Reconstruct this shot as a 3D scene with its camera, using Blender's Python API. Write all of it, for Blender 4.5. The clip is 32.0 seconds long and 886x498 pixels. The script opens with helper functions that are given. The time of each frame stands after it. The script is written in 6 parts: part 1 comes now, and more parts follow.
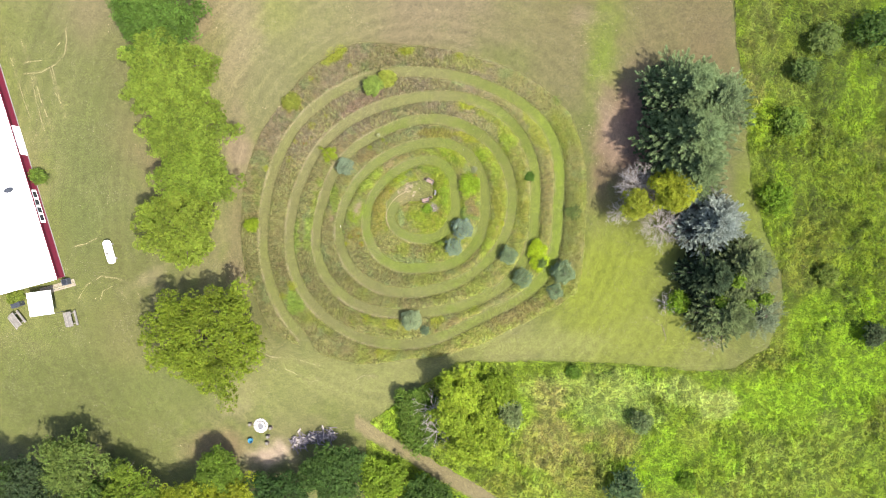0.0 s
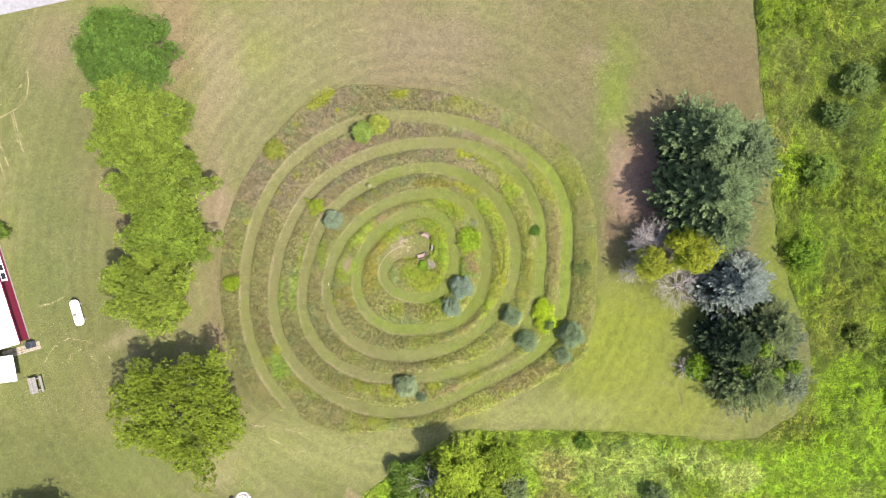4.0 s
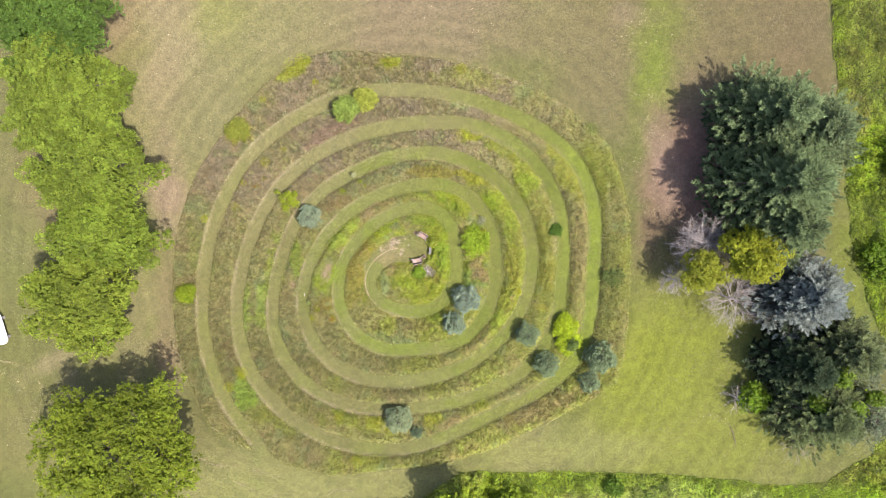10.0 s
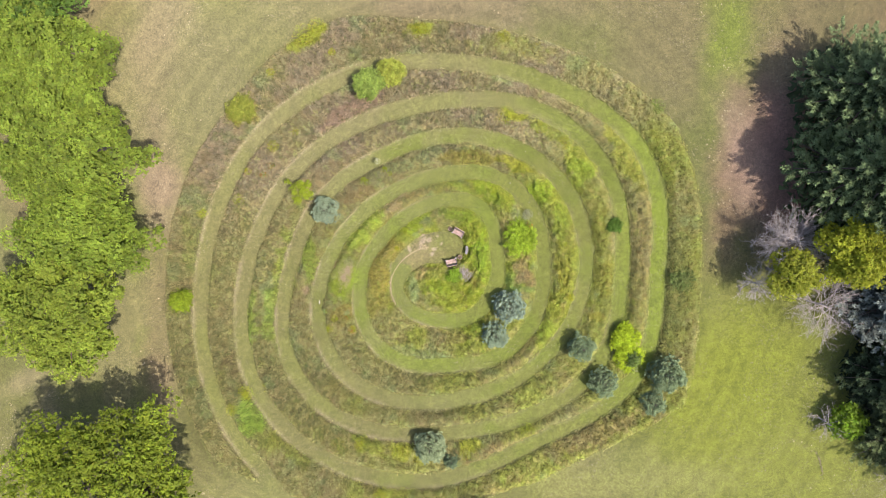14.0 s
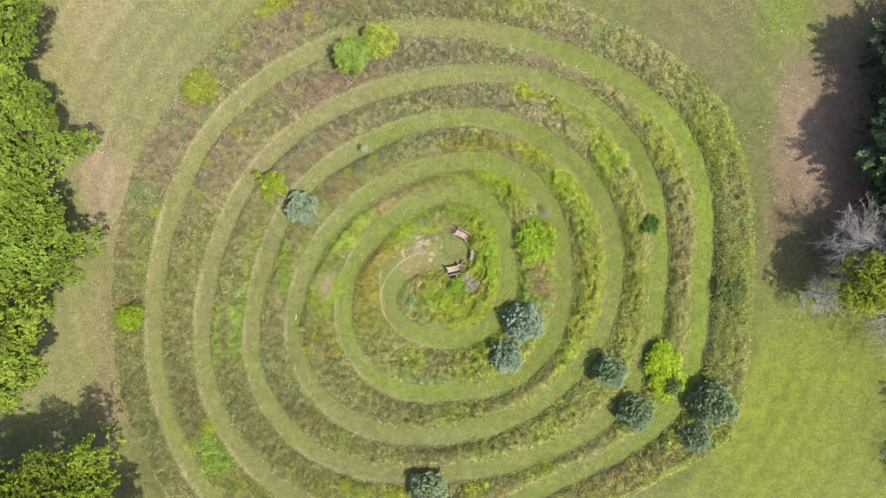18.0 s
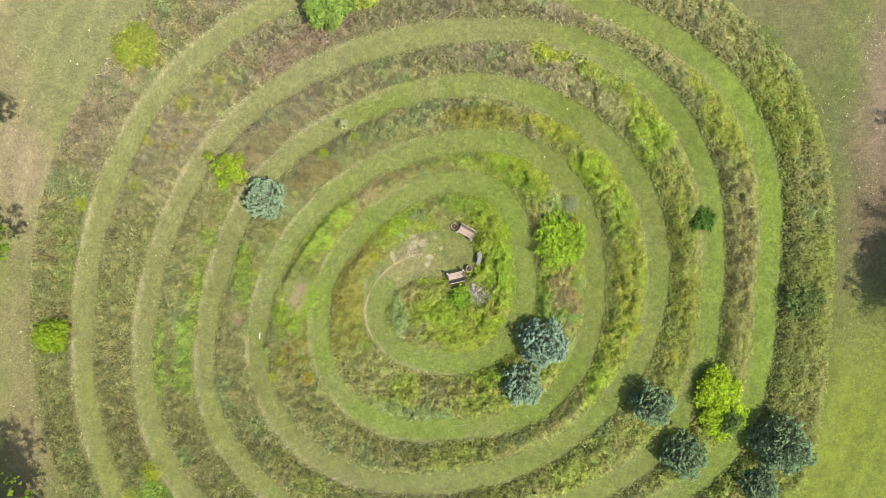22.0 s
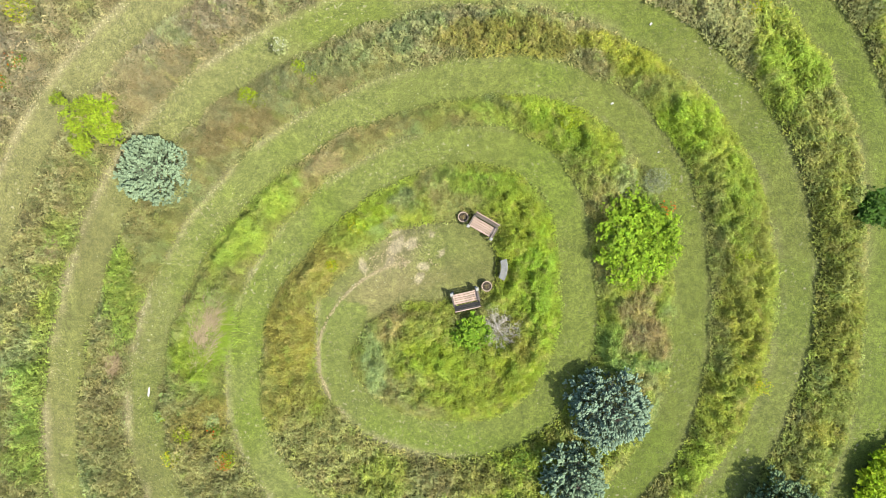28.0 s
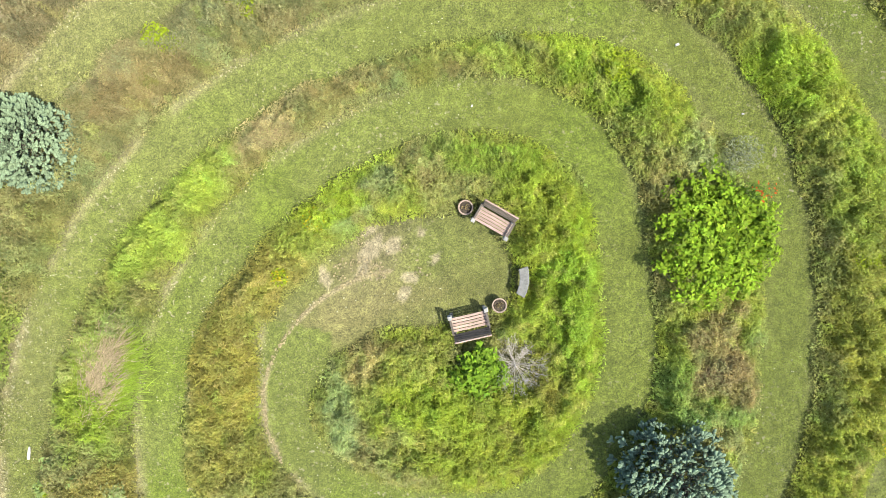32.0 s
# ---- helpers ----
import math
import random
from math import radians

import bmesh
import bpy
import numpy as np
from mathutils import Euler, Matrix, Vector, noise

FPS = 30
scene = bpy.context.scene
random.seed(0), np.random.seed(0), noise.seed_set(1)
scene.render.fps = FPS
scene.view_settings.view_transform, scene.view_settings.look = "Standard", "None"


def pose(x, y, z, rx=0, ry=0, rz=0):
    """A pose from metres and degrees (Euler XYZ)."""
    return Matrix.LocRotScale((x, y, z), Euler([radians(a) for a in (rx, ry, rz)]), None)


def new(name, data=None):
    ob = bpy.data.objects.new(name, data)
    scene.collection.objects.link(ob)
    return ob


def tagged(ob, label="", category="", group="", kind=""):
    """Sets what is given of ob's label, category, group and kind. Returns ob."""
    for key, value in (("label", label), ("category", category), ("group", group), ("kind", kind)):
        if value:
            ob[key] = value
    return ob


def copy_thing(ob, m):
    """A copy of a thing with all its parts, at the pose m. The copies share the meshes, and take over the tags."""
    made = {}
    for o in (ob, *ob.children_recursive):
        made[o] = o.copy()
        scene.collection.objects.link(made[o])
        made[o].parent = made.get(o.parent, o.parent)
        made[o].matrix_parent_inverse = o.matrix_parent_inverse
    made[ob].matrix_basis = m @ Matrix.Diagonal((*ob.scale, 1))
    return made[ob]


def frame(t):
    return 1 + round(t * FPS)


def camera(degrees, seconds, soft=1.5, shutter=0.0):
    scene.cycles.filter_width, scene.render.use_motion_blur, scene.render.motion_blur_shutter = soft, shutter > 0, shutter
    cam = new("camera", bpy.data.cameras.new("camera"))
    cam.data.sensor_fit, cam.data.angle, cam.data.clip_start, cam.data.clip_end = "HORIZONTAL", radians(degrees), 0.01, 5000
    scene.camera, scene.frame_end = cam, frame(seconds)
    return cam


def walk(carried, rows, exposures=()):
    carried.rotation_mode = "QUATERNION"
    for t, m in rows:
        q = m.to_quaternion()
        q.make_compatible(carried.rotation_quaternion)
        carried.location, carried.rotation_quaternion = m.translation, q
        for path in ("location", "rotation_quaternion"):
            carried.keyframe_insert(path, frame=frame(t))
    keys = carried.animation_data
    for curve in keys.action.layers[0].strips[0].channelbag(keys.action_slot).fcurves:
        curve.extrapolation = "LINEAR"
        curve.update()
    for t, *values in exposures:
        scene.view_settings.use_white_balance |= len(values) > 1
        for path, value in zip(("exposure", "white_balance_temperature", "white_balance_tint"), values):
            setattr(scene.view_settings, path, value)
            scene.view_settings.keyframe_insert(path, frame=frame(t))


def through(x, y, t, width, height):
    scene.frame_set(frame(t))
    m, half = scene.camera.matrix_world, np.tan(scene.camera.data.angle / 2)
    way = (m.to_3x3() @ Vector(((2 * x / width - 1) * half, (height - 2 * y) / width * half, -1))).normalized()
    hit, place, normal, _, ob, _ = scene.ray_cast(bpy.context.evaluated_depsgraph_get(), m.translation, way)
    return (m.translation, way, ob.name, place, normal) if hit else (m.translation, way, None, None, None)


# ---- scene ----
cam = camera(72.1, 32.0, soft=0.7)
PATH = [
    (0.0, 3.002, 3.893, 73.053, -2.989, 2.234, 0.130),
    (0.5, 2.947, 4.218, 72.304, -3.016, 2.220, 0.104),
    (1.0, 2.903, 4.791, 71.549, -3.044, 2.206, 0.078),
    (1.5, 2.834, 5.606, 70.794, -3.071, 2.191, 0.052),
    (2.0, 2.760, 6.528, 70.047, -3.099, 2.177, 0.026),
    (2.5, 2.744, 7.529, 69.281, -3.126, 2.163, 0.010),
    (3.0, 2.756, 8.564, 68.528, -3.154, 2.149, -0.016),
    (3.5, 2.823, 9.591, 67.617, -3.181, 2.134, -0.052),
    (4.0, 2.921, 10.411, 66.655, -3.209, 2.120, -0.108),
    (4.5, 3.009, 10.713, 65.710, -3.236, 2.106, -0.067),
    (6.5, 3.494, 10.787, 61.709, -3.346, 2.048, -0.055),
    (7.0, 3.413, 10.757, 60.708, -3.374, 2.034, -0.055),
    (7.5, 3.320, 10.723, 59.687, -3.401, 2.020, -0.054),
    (8.0, 3.149, 10.671, 58.686, -3.429, 2.005, -0.044),
    (8.5, 2.958, 10.567, 57.679, -3.456, 1.991, -0.023),
    (9.0, 2.755, 10.464, 56.653, -3.484, 1.977, -0.003),
    (9.5, 2.553, 10.388, 55.685, -3.511, 1.963, -0.023),
    (10.0, 2.266, 10.351, 54.708, -3.539, 1.948, -0.034),
    (10.5, 1.899, 10.313, 53.738, -3.566, 1.934, -0.045),
    (11.0, 1.475, 10.260, 52.765, -3.594, 1.920, -0.056),
    (11.5, 1.037, 10.168, 51.779, -3.621, 1.905, -0.066),
    (12.0, 0.593, 10.087, 50.799, -3.649, 1.891, -0.077),
    (12.5, 0.098, 10.009, 49.817, -3.676, 1.877, -0.108),
    (13.0, -0.396, 9.971, 48.827, -3.704, 1.862, -0.119),
    (13.5, -0.876, 9.907, 47.871, -3.731, 1.848, -0.129),
    (14.0, -1.068, 9.965, 46.874, -3.759, 1.834, -0.169),
    (14.5, -1.151, 10.036, 45.915, -3.786, 1.819, -0.189),
    (16.5, -1.292, 10.086, 42.023, -3.896, 1.762, -0.311),
    (17.0, -1.324, 10.045, 41.043, -3.924, 1.748, -0.351),
    (17.5, -1.380, 9.976, 40.055, -3.951, 1.734, -0.371),
    (18.0, -1.416, 9.909, 39.059, -3.979, 1.719, -0.391),
    (18.5, -1.468, 9.849, 38.062, -4.006, 1.705, -0.412),
    (19.0, -1.507, 9.803, 37.076, -4.034, 1.691, -0.432),
    (19.5, -1.571, 9.756, 36.094, -4.061, 1.676, -0.424),
    (20.0, -1.609, 9.727, 35.117, -4.089, 1.662, -0.416),
    (20.5, -1.628, 9.729, 34.130, -4.116, 1.648, -0.428),
    (21.0, -1.658, 9.691, 33.147, -4.144, 1.633, -0.441),
    (21.5, -1.692, 9.629, 32.175, -4.171, 1.619, -0.413),
    (22.0, -1.710, 9.567, 31.194, -4.199, 1.605, -0.415),
    (22.5, -1.731, 9.511, 30.203, -4.226, 1.591, -0.427),
    (23.0, -1.756, 9.459, 29.204, -4.254, 1.576, -0.429),
    (23.5, -1.796, 9.413, 28.223, -4.281, 1.562, -0.393),
    (24.0, -1.856, 9.371, 27.252, -4.309, 1.548, -0.377),
    (24.5, -1.899, 9.321, 26.243, -4.336, 1.533, -0.351),
    (25.0, -1.961, 9.285, 25.243, -4.364, 1.519, -0.305),
    (25.5, -2.006, 9.259, 24.246, -4.391, 1.505, -0.279),
    (27.5, -2.124, 9.001, 20.168, -4.501, 1.447, -0.144),
    (28.0, -2.162, 8.950, 19.143, -4.529, 1.433, -0.128),
    (28.5, -2.170, 8.909, 18.228, -4.556, 1.419, -0.158),
    (29.0, -2.206, 8.876, 17.331, -4.584, 1.404, -0.218),
    (29.5, -2.201, 8.858, 16.715, -4.611, 1.390, -0.247),
    (30.0, -2.201, 8.884, 16.303, -4.639, 1.376, -0.287),
    (30.5, -2.209, 8.880, 15.783, -4.666, 1.362, -0.337),
    (31.0, -2.218, 8.809, 15.080, -4.694, 1.347, -0.357),
    (31.5, -2.187, 8.700, 14.245, -4.721, 1.333, -0.377),
    (32.0, -2.196, 8.647, 13.554, -4.749, 1.319, -0.397),
]
walk(cam, [(t, pose(x, y, z, a, b, c)) for t, x, y, z, a, b, c in PATH], exposures=[
    (0.0, 1.56, 6500, 12), (4.0, 1.54, 6500, 15), (9.0, 1.46, 6500, 21), (13.0, 1.44, 6500, 21), (17.0, 1.38, 6500, 12), (20.0, 1.34, 6500, 3), (25.0, 1.38, 6500, 1), (28.0, 1.46, 6500, 1), (32.0, 1.52, 6500, 2)])

# ---- light ----
SUN_TO = Vector((0.93, -0.37, 1.75)).normalized()
world = bpy.data.worlds.new("sky")
scene.world = world
world.use_nodes = True
wn = world.node_tree
sky = wn.nodes.new("ShaderNodeTexSky")
sky.sky_type, sky.sun_disc = "NISHITA", False
sky.sun_elevation = math.asin(SUN_TO.z)
sky.air_density, sky.dust_density, sky.ozone_density = 1.0, 2.5, 0.7
sky.sun_rotation = math.atan2(SUN_TO.x, SUN_TO.y)
wn.links.new(sky.outputs[0], wn.nodes["Background"].inputs[0])
wn.nodes["Background"].inputs[1].default_value = 0.15
sun_data = bpy.data.lights.new("sun", "SUN")
sun_data.energy, sun_data.angle, sun_data.color = 4.2, radians(1.2), (1.0, 0.95, 0.86)
sun = new("sun", sun_data)
sun.rotation_mode = "QUATERNION"
sun.rotation_quaternion = SUN_TO.to_track_quat("Z", "Y")
sun.location = (60, -40, 120)

# ---- colour and noise tools ----
GAIN = 4.0
LEAF_GAIN = 1.8


def tone(r, g, b):
    """Base colour of a surface that looks like this in full daylight."""
    c = np.array([r, g, b * 0.93], float) / 255
    return np.where(c < 0.04045, c / 12.92, ((c + 0.055) / 1.055) ** 2.4) / GAIN


def foliage(r, g, b):
    """Base colour of leaves and blades, which stand at all angles to the light."""
    return tone(r, g, b) * LEAF_GAIN


def lattice(ix, iy, seed):
    h = (ix.astype(np.int64) * 374761393 + iy.astype(np.int64) * 668265263 + seed * 1442695041) & 0x7FFFFFFF
    h = ((h ^ (h >> 13)) * 1274126177) & 0x7FFFFFFF
    return ((h ^ (h >> 16)) & 0xFFFF) / 65535.0


def vnoise(x, y, seed=0):
    x0, y0 = np.floor(x), np.floor(y)
    u, v = x - x0, y - y0
    u, v = u * u * (3 - 2 * u), v * v * (3 - 2 * v)
    a, b = lattice(x0, y0, seed), lattice(x0 + 1, y0, seed)
    c, d = lattice(x0, y0 + 1, seed), lattice(x0 + 1, y0 + 1, seed)
    return (a * (1 - u) + b * u) * (1 - v) + (c * (1 - u) + d * u) * v


def fbm(x, y, size, octaves=4, seed=0):
    """Noise of about 0 to 1 whose largest features are size metres."""
    total, amp, norm = 0, 1.0, 0
    for k in range(octaves):
        total = total + amp * vnoise(x / size * 2 ** k + 17.3 * k, y / size * 2 ** k - 9.1 * k, seed + k)
        norm += amp
        amp *= 0.55
    return total / norm


def smooth(a, b, x):
    t = np.clip((x - a) / (b - a), 0, 1)
    return t * t * (3 - 2 * t)


def spline(xs, ys, x):
    """Natural cubic through the points."""
    xs, ys = np.array(xs, float), np.array(ys, float)
    n, h = len(xs), np.diff(xs)
    m = np.eye(n)
    r = np.zeros(n)
    for i in range(1, n - 1):
        m[i, i - 1:i + 2] = h[i - 1], 2 * (h[i - 1] + h[i]), h[i]
        r[i] = 6 * ((ys[i + 1] - ys[i]) / h[i] - (ys[i] - ys[i - 1]) / h[i - 1])
    s = np.linalg.solve(m, r)
    i = np.clip(np.searchsorted(xs, x) - 1, 0, n - 2)
    a, b, w = xs[i + 1] - x, x - xs[i], h[i]
    return (s[i] * a ** 3 + s[i + 1] * b ** 3) / (6 * w) + (ys[i] / w - s[i] * w / 6) * a + (ys[i + 1] / w - s[i + 1] * w / 6) * b


# ---- materials ----
def base_material(name, rough=0.8, metal=0.0):
    mat = bpy.data.materials.new(name)
    mat.use_nodes = True
    nt = mat.node_tree
    bsdf = nt.nodes["Principled BSDF"]
    bsdf.inputs["Roughness"].default_value = rough
    bsdf.inputs["Metallic"].default_value = metal
    bsdf.inputs["Specular IOR Level"].default_value = 0.3
    bsdf.inputs["Diffuse Roughness"].default_value = 1.0
    return mat, nt, bsdf


def noise_node(nt, size, detail=4.0, rough=0.6):
    pos = nt.nodes.new("ShaderNodeNewGeometry")
    tex = nt.nodes.new("ShaderNodeTexNoise")
    tex.inputs["Scale"].default_value = 1.0 / size
    tex.inputs["Detail"].default_value = detail
    tex.inputs["Roughness"].default_value = rough
    nt.links.new(pos.outputs["Position"], tex.inputs["Vector"])
    return tex.outputs["Fac"]


def ranged(nt, fac, lo, hi, a=0.3, b=0.7):
    n = nt.nodes.new("ShaderNodeMapRange")
    for i, v in enumerate((a, b, lo, hi)):
        n.inputs[1 + i].default_value = v
    nt.links.new(fac, n.inputs[0])
    return n.outputs[0]


def times(nt, colour, factor):
    n = nt.nodes.new("ShaderNodeVectorMath")
    n.operation = "SCALE"
    nt.links.new(colour, n.inputs[0])
    nt.links.new(factor, n.inputs["Scale"])
    return n.outputs[0]


def tint_of(nt):
    n = nt.nodes.new("ShaderNodeAttribute")
    n.attribute_name = "tint"
    return n.outputs["Color"]


def bump(nt, bsdf, fac, strength, distance):
    n = nt.nodes.new("ShaderNodeBump")
    n.inputs["Strength"].default_value = strength
    n.inputs["Distance"].default_value = distance
    nt.links.new(fac, n.inputs["Height"])
    nt.links.new(n.outputs[0], bsdf.inputs["Normal"])


def mixed(nt, fac, one, two):
    n = nt.nodes.new("ShaderNodeMix")
    n.data_type = "RGBA"
    nt.links.new(fac, n.inputs["Factor"])
    nt.links.new(one, n.inputs[6])
    n.inputs[7].default_value = (*two, 1)
    return n.outputs[2]


def multiplied(nt, a, b):
    n = nt.nodes.new("ShaderNodeMath")
    n.operation = "MULTIPLY"
    nt.links.new(a, n.inputs[0])
    nt.links.new(b, n.inputs[1])
    return n.outputs[0]


def ground_material():
    """Turf: blade grain, tufts, pale dry specks and clover heads in drifts."""
    mat, nt, bsdf = base_material("turf_and_soil", 0.95)
    fine = noise_node(nt, 0.028, 3, 0.8)
    tuft = noise_node(nt, 0.085, 3, 0.7)
    c = times(nt, tint_of(nt), ranged(nt, fine, 0.35, 1.7, 0.34, 0.66))
    c = times(nt, c, ranged(nt, tuft, 0.76, 1.24))
    c = times(nt, c, ranged(nt, noise_node(nt, 0.2, 3, 0.75), 0.80, 1.20))
    c = times(nt, c, ranged(nt, noise_node(nt, 0.8, 4, 0.75), 0.86, 1.14))
    specks = ranged(nt, noise_node(nt, 0.06, 1.5, 0.5), 0.0, 1.0, 0.66, 0.69)
    drift = ranged(nt, noise_node(nt, 2.6, 4, 0.6), 0.1, 0.85, 0.44, 0.62)
    c = mixed(nt, multiplied(nt, specks, drift), c, tone(222, 212, 178))
    bits = ranged(nt, noise_node(nt, 0.11, 1.0, 0.5), 0.0, 0.9, 0.675, 0.70)
    c = mixed(nt, multiplied(nt, bits, ranged(nt, noise_node(nt, 4.0, 4, 0.7), 0.0, 1.0, 0.46, 0.6)), c, tone(228, 218, 190))
    nt.links.new(c, bsdf.inputs["Base Color"])
    bump(nt, bsdf, tuft, 0.8, 0.05)
    return mat


def leaf_material(name, rough=0.6, through=0.3, gloss=0.3, grain=0.0):
    mat, nt, bsdf = base_material(name, rough)
    bsdf.inputs["Specular IOR Level"].default_value = gloss
    c = tint_of(nt)
    if grain:
        c = times(nt, c, ranged(nt, noise_node(nt, 0.035, 3, 0.75), 1 - grain, 1 + grain, 0.35, 0.65))
    nt.links.new(c, bsdf.inputs["Base Color"])
    tr = nt.nodes.new("ShaderNodeBsdfTranslucent")
    nt.links.new(c, tr.inputs[0])
    mix = nt.nodes.new("ShaderNodeMixShader")
    mix.inputs[0].default_value = through
    nt.links.new(bsdf.outputs[0], mix.inputs[1])
    nt.links.new(tr.outputs[0], mix.inputs[2])
    nt.links.new(mix.outputs[0], nt.nodes["Material Output"].inputs["Surface"])
    return mat


def plain_material(name, colour, rough=0.7, metal=0.0, size=0.2, spread=0.2, relief=0.3, depth=0.004):
    """A solid surface with stains at one scale, grain at a finer one, and fine relief."""
    mat, nt, bsdf = base_material(name, rough, metal)
    rgb = nt.nodes.new("ShaderNodeRGB")
    rgb.outputs[0].default_value = (*colour, 1)
    info = nt.nodes.new("ShaderNodeObjectInfo")
    c = times(nt, rgb.outputs[0], ranged(nt, noise_node(nt, size, 5, 0.65), 1 - spread, 1 + spread))
    fine = noise_node(nt, size * 0.08, 3, 0.7)
    c = times(nt, c, ranged(nt, fine, 1 - spread * 0.7, 1 + spread * 0.7))
    c = times(nt, c, ranged(nt, info.outputs["Random"], 0.92, 1.08, 0, 1))
    nt.links.new(c, bsdf.inputs["Base Color"])
    if relief:
        bump(nt, bsdf, fine, relief, depth)
    return mat


def wood_material(name, colour, spread=0.3):
    mat, nt, bsdf = base_material(name, 0.75)
    co = nt.nodes.new("ShaderNodeTexCoord")
    mp = nt.nodes.new("ShaderNodeMapping")
    mp.inputs["Scale"].default_value = (3, 45, 45)
    nt.links.new(co.outputs["Object"], mp.inputs[0])
    tex = nt.nodes.new("ShaderNodeTexNoise")
    tex.inputs["Scale"].default_value, tex.inputs["Detail"].default_value = 1.0, 5
    nt.links.new(mp.outputs[0], tex.inputs["Vector"])
    rgb = nt.nodes.new("ShaderNodeRGB")
    rgb.outputs[0].default_value = (*colour, 1)
    info = nt.nodes.new("ShaderNodeObjectInfo")
    c = times(nt, rgb.outputs[0], ranged(nt, tex.outputs["Fac"], 1 - spread, 1 + spread))
    c = times(nt, c, ranged(nt, noise_node(nt, 0.3, 4), 0.8, 1.2))
    c = times(nt, c, ranged(nt, info.outputs["Random"], 0.85, 1.15, 0, 1))
    nt.links.new(c, bsdf.inputs["Base Color"])
    bump(nt, bsdf, tex.outputs["Fac"], 0.4, 0.004)
    return mat


M_GROUND = ground_material()
M_BLADE = leaf_material("grass_blades", 0.7, 0.52, 0.15, 0.35)
M_LEAF = leaf_material("leaves", 0.65, 0.4, 0.12)
M_NEEDLE = leaf_material("needles", 0.8, 0.06, 0.08, 0.3)
M_BARK = plain_material("bark", (0.07, 0.055, 0.042), 0.95, 0, 0.12, 0.4, 0.8, 0.02)
M_DEADWOOD = plain_material("grey_dead_wood", (0.27, 0.24, 0.215), 0.9, 0, 0.15, 0.3, 0.6, 0.01)
M_BRUSH = plain_material("purple_grey_brushwood", (0.12, 0.105, 0.115), 0.95, 0, 0.2, 0.4, 0.6, 0.01)
M_SLAT = wood_material("weathered_slats", (0.27, 0.19, 0.155))
M_DARKSLAT = wood_material("dark_weathered_wood", (0.085, 0.068, 0.053))
M_GREYWOOD = wood_material("grey_weathered_wood", (0.14, 0.13, 0.115))
M_CONCRETE = plain_material("weathered_concrete", (0.13, 0.125, 0.12), 0.9, 0, 0.08, 0.3, 0.6, 0.004)
M_PALECONCRETE = plain_material("pale_concrete", (0.22, 0.21, 0.20), 0.9, 0, 0.06, 0.25, 0.6, 0.004)
M_POT = plain_material("pale_terracotta", (0.24, 0.18, 0.14), 0.85, 0, 0.05, 0.2)
M_SOIL = plain_material("potting_soil", (0.05, 0.038, 0.028), 1.0, 0, 0.03, 0.5, 1.0, 0.02)
M_ROOF = plain_material("white_metal_roof", (0.80, 0.81, 0.82), 0.4, 0, 1.5, 0.04, 0.1)
M_REDWALL = plain_material("dark_red_siding", (0.085, 0.008, 0.02), 0.6, 0, 0.5, 0.12, 0.2)
M_WHITE = plain_material("white_paint", (0.80, 0.80, 0.78), 0.5, 0, 0.3, 0.06, 0.1)
M_GLASS = plain_material("dark_window_glass", (0.02, 0.022, 0.026), 0.08, 0, 0.5, 0.1, 0)
M_STONE = plain_material("pale_field_stone", (0.34, 0.32, 0.31), 0.9, 0, 0.2, 0.35, 0.7, 0.02)
M_PAVER = plain_material("tan_paving", (0.20, 0.175, 0.13), 0.9, 0, 0.2, 0.3, 0.7, 0.01)
M_DARKMETAL = plain_material("dark_grey_metal", (0.045, 0.05, 0.06), 0.5, 0.4, 0.2, 0.2, 0.1)
M_CANVAS = plain_material("white_canvas", (0.78, 0.78, 0.78), 0.8, 0, 0.4, 0.05, 0.2)
M_BLUE = plain_material("blue_plastic", (0.03, 0.14, 0.22), 0.45, 0, 0.2, 0.1, 0.1)
M_GRAVEL = plain_material("pale_gravel", (0.15, 0.15, 0.155), 0.95, 0, 0.4, 0.2, 0.8, 0.02)


# ---- mesh tools ----
def sheet(name, verts, faces, mat, tint=None, parent=None, label=""):
    """One mesh from arrays: verts (n, 3), faces (m, 3 or 4), tint (n, 3)."""
    me = bpy.data.meshes.new(name)
    k = faces.shape[1]
    me.vertices.add(len(verts))
    me.vertices.foreach_set("co", np.ascontiguousarray(verts, np.float32).ravel())
    me.loops.add(faces.size)
    me.loops.foreach_set("vertex_index", np.ascontiguousarray(faces, np.int32).ravel())
    me.polygons.add(len(faces))
    me.polygons.foreach_set("loop_start", np.arange(0, faces.size, k, dtype=np.int32))
    if tint is not None:
        a = me.color_attributes.new("tint", "FLOAT_COLOR", "POINT")
        a.data.foreach_set("color", np.ascontiguousarray(np.c_[tint, np.ones(len(tint))], np.float32).ravel())
    me.materials.append(mat)
    me.update(calc_edges=True)
    ob = new(name, me)
    if parent is not None:
        ob.parent = parent
    if label:
        ob["label"] = label
    return ob


def part(name, bm, mat, parent=None, label=""):
    me = bpy.data.meshes.new(name)
    bmesh.ops.recalc_face_normals(bm, faces=bm.faces)
    bm.to_mesh(me)
    bm.free()
    me.materials.append(mat)
    ob = new(name, me)
    if parent is not None:
        ob.parent = parent
    if label:
        ob["label"] = label
    return ob


def thing(name, m, label, category, group="", kind=""):
    ob = new(name)
    ob.empty_display_size = 0.2
    ob.matrix_world = m
    return tagged(ob, label, category, group, kind)


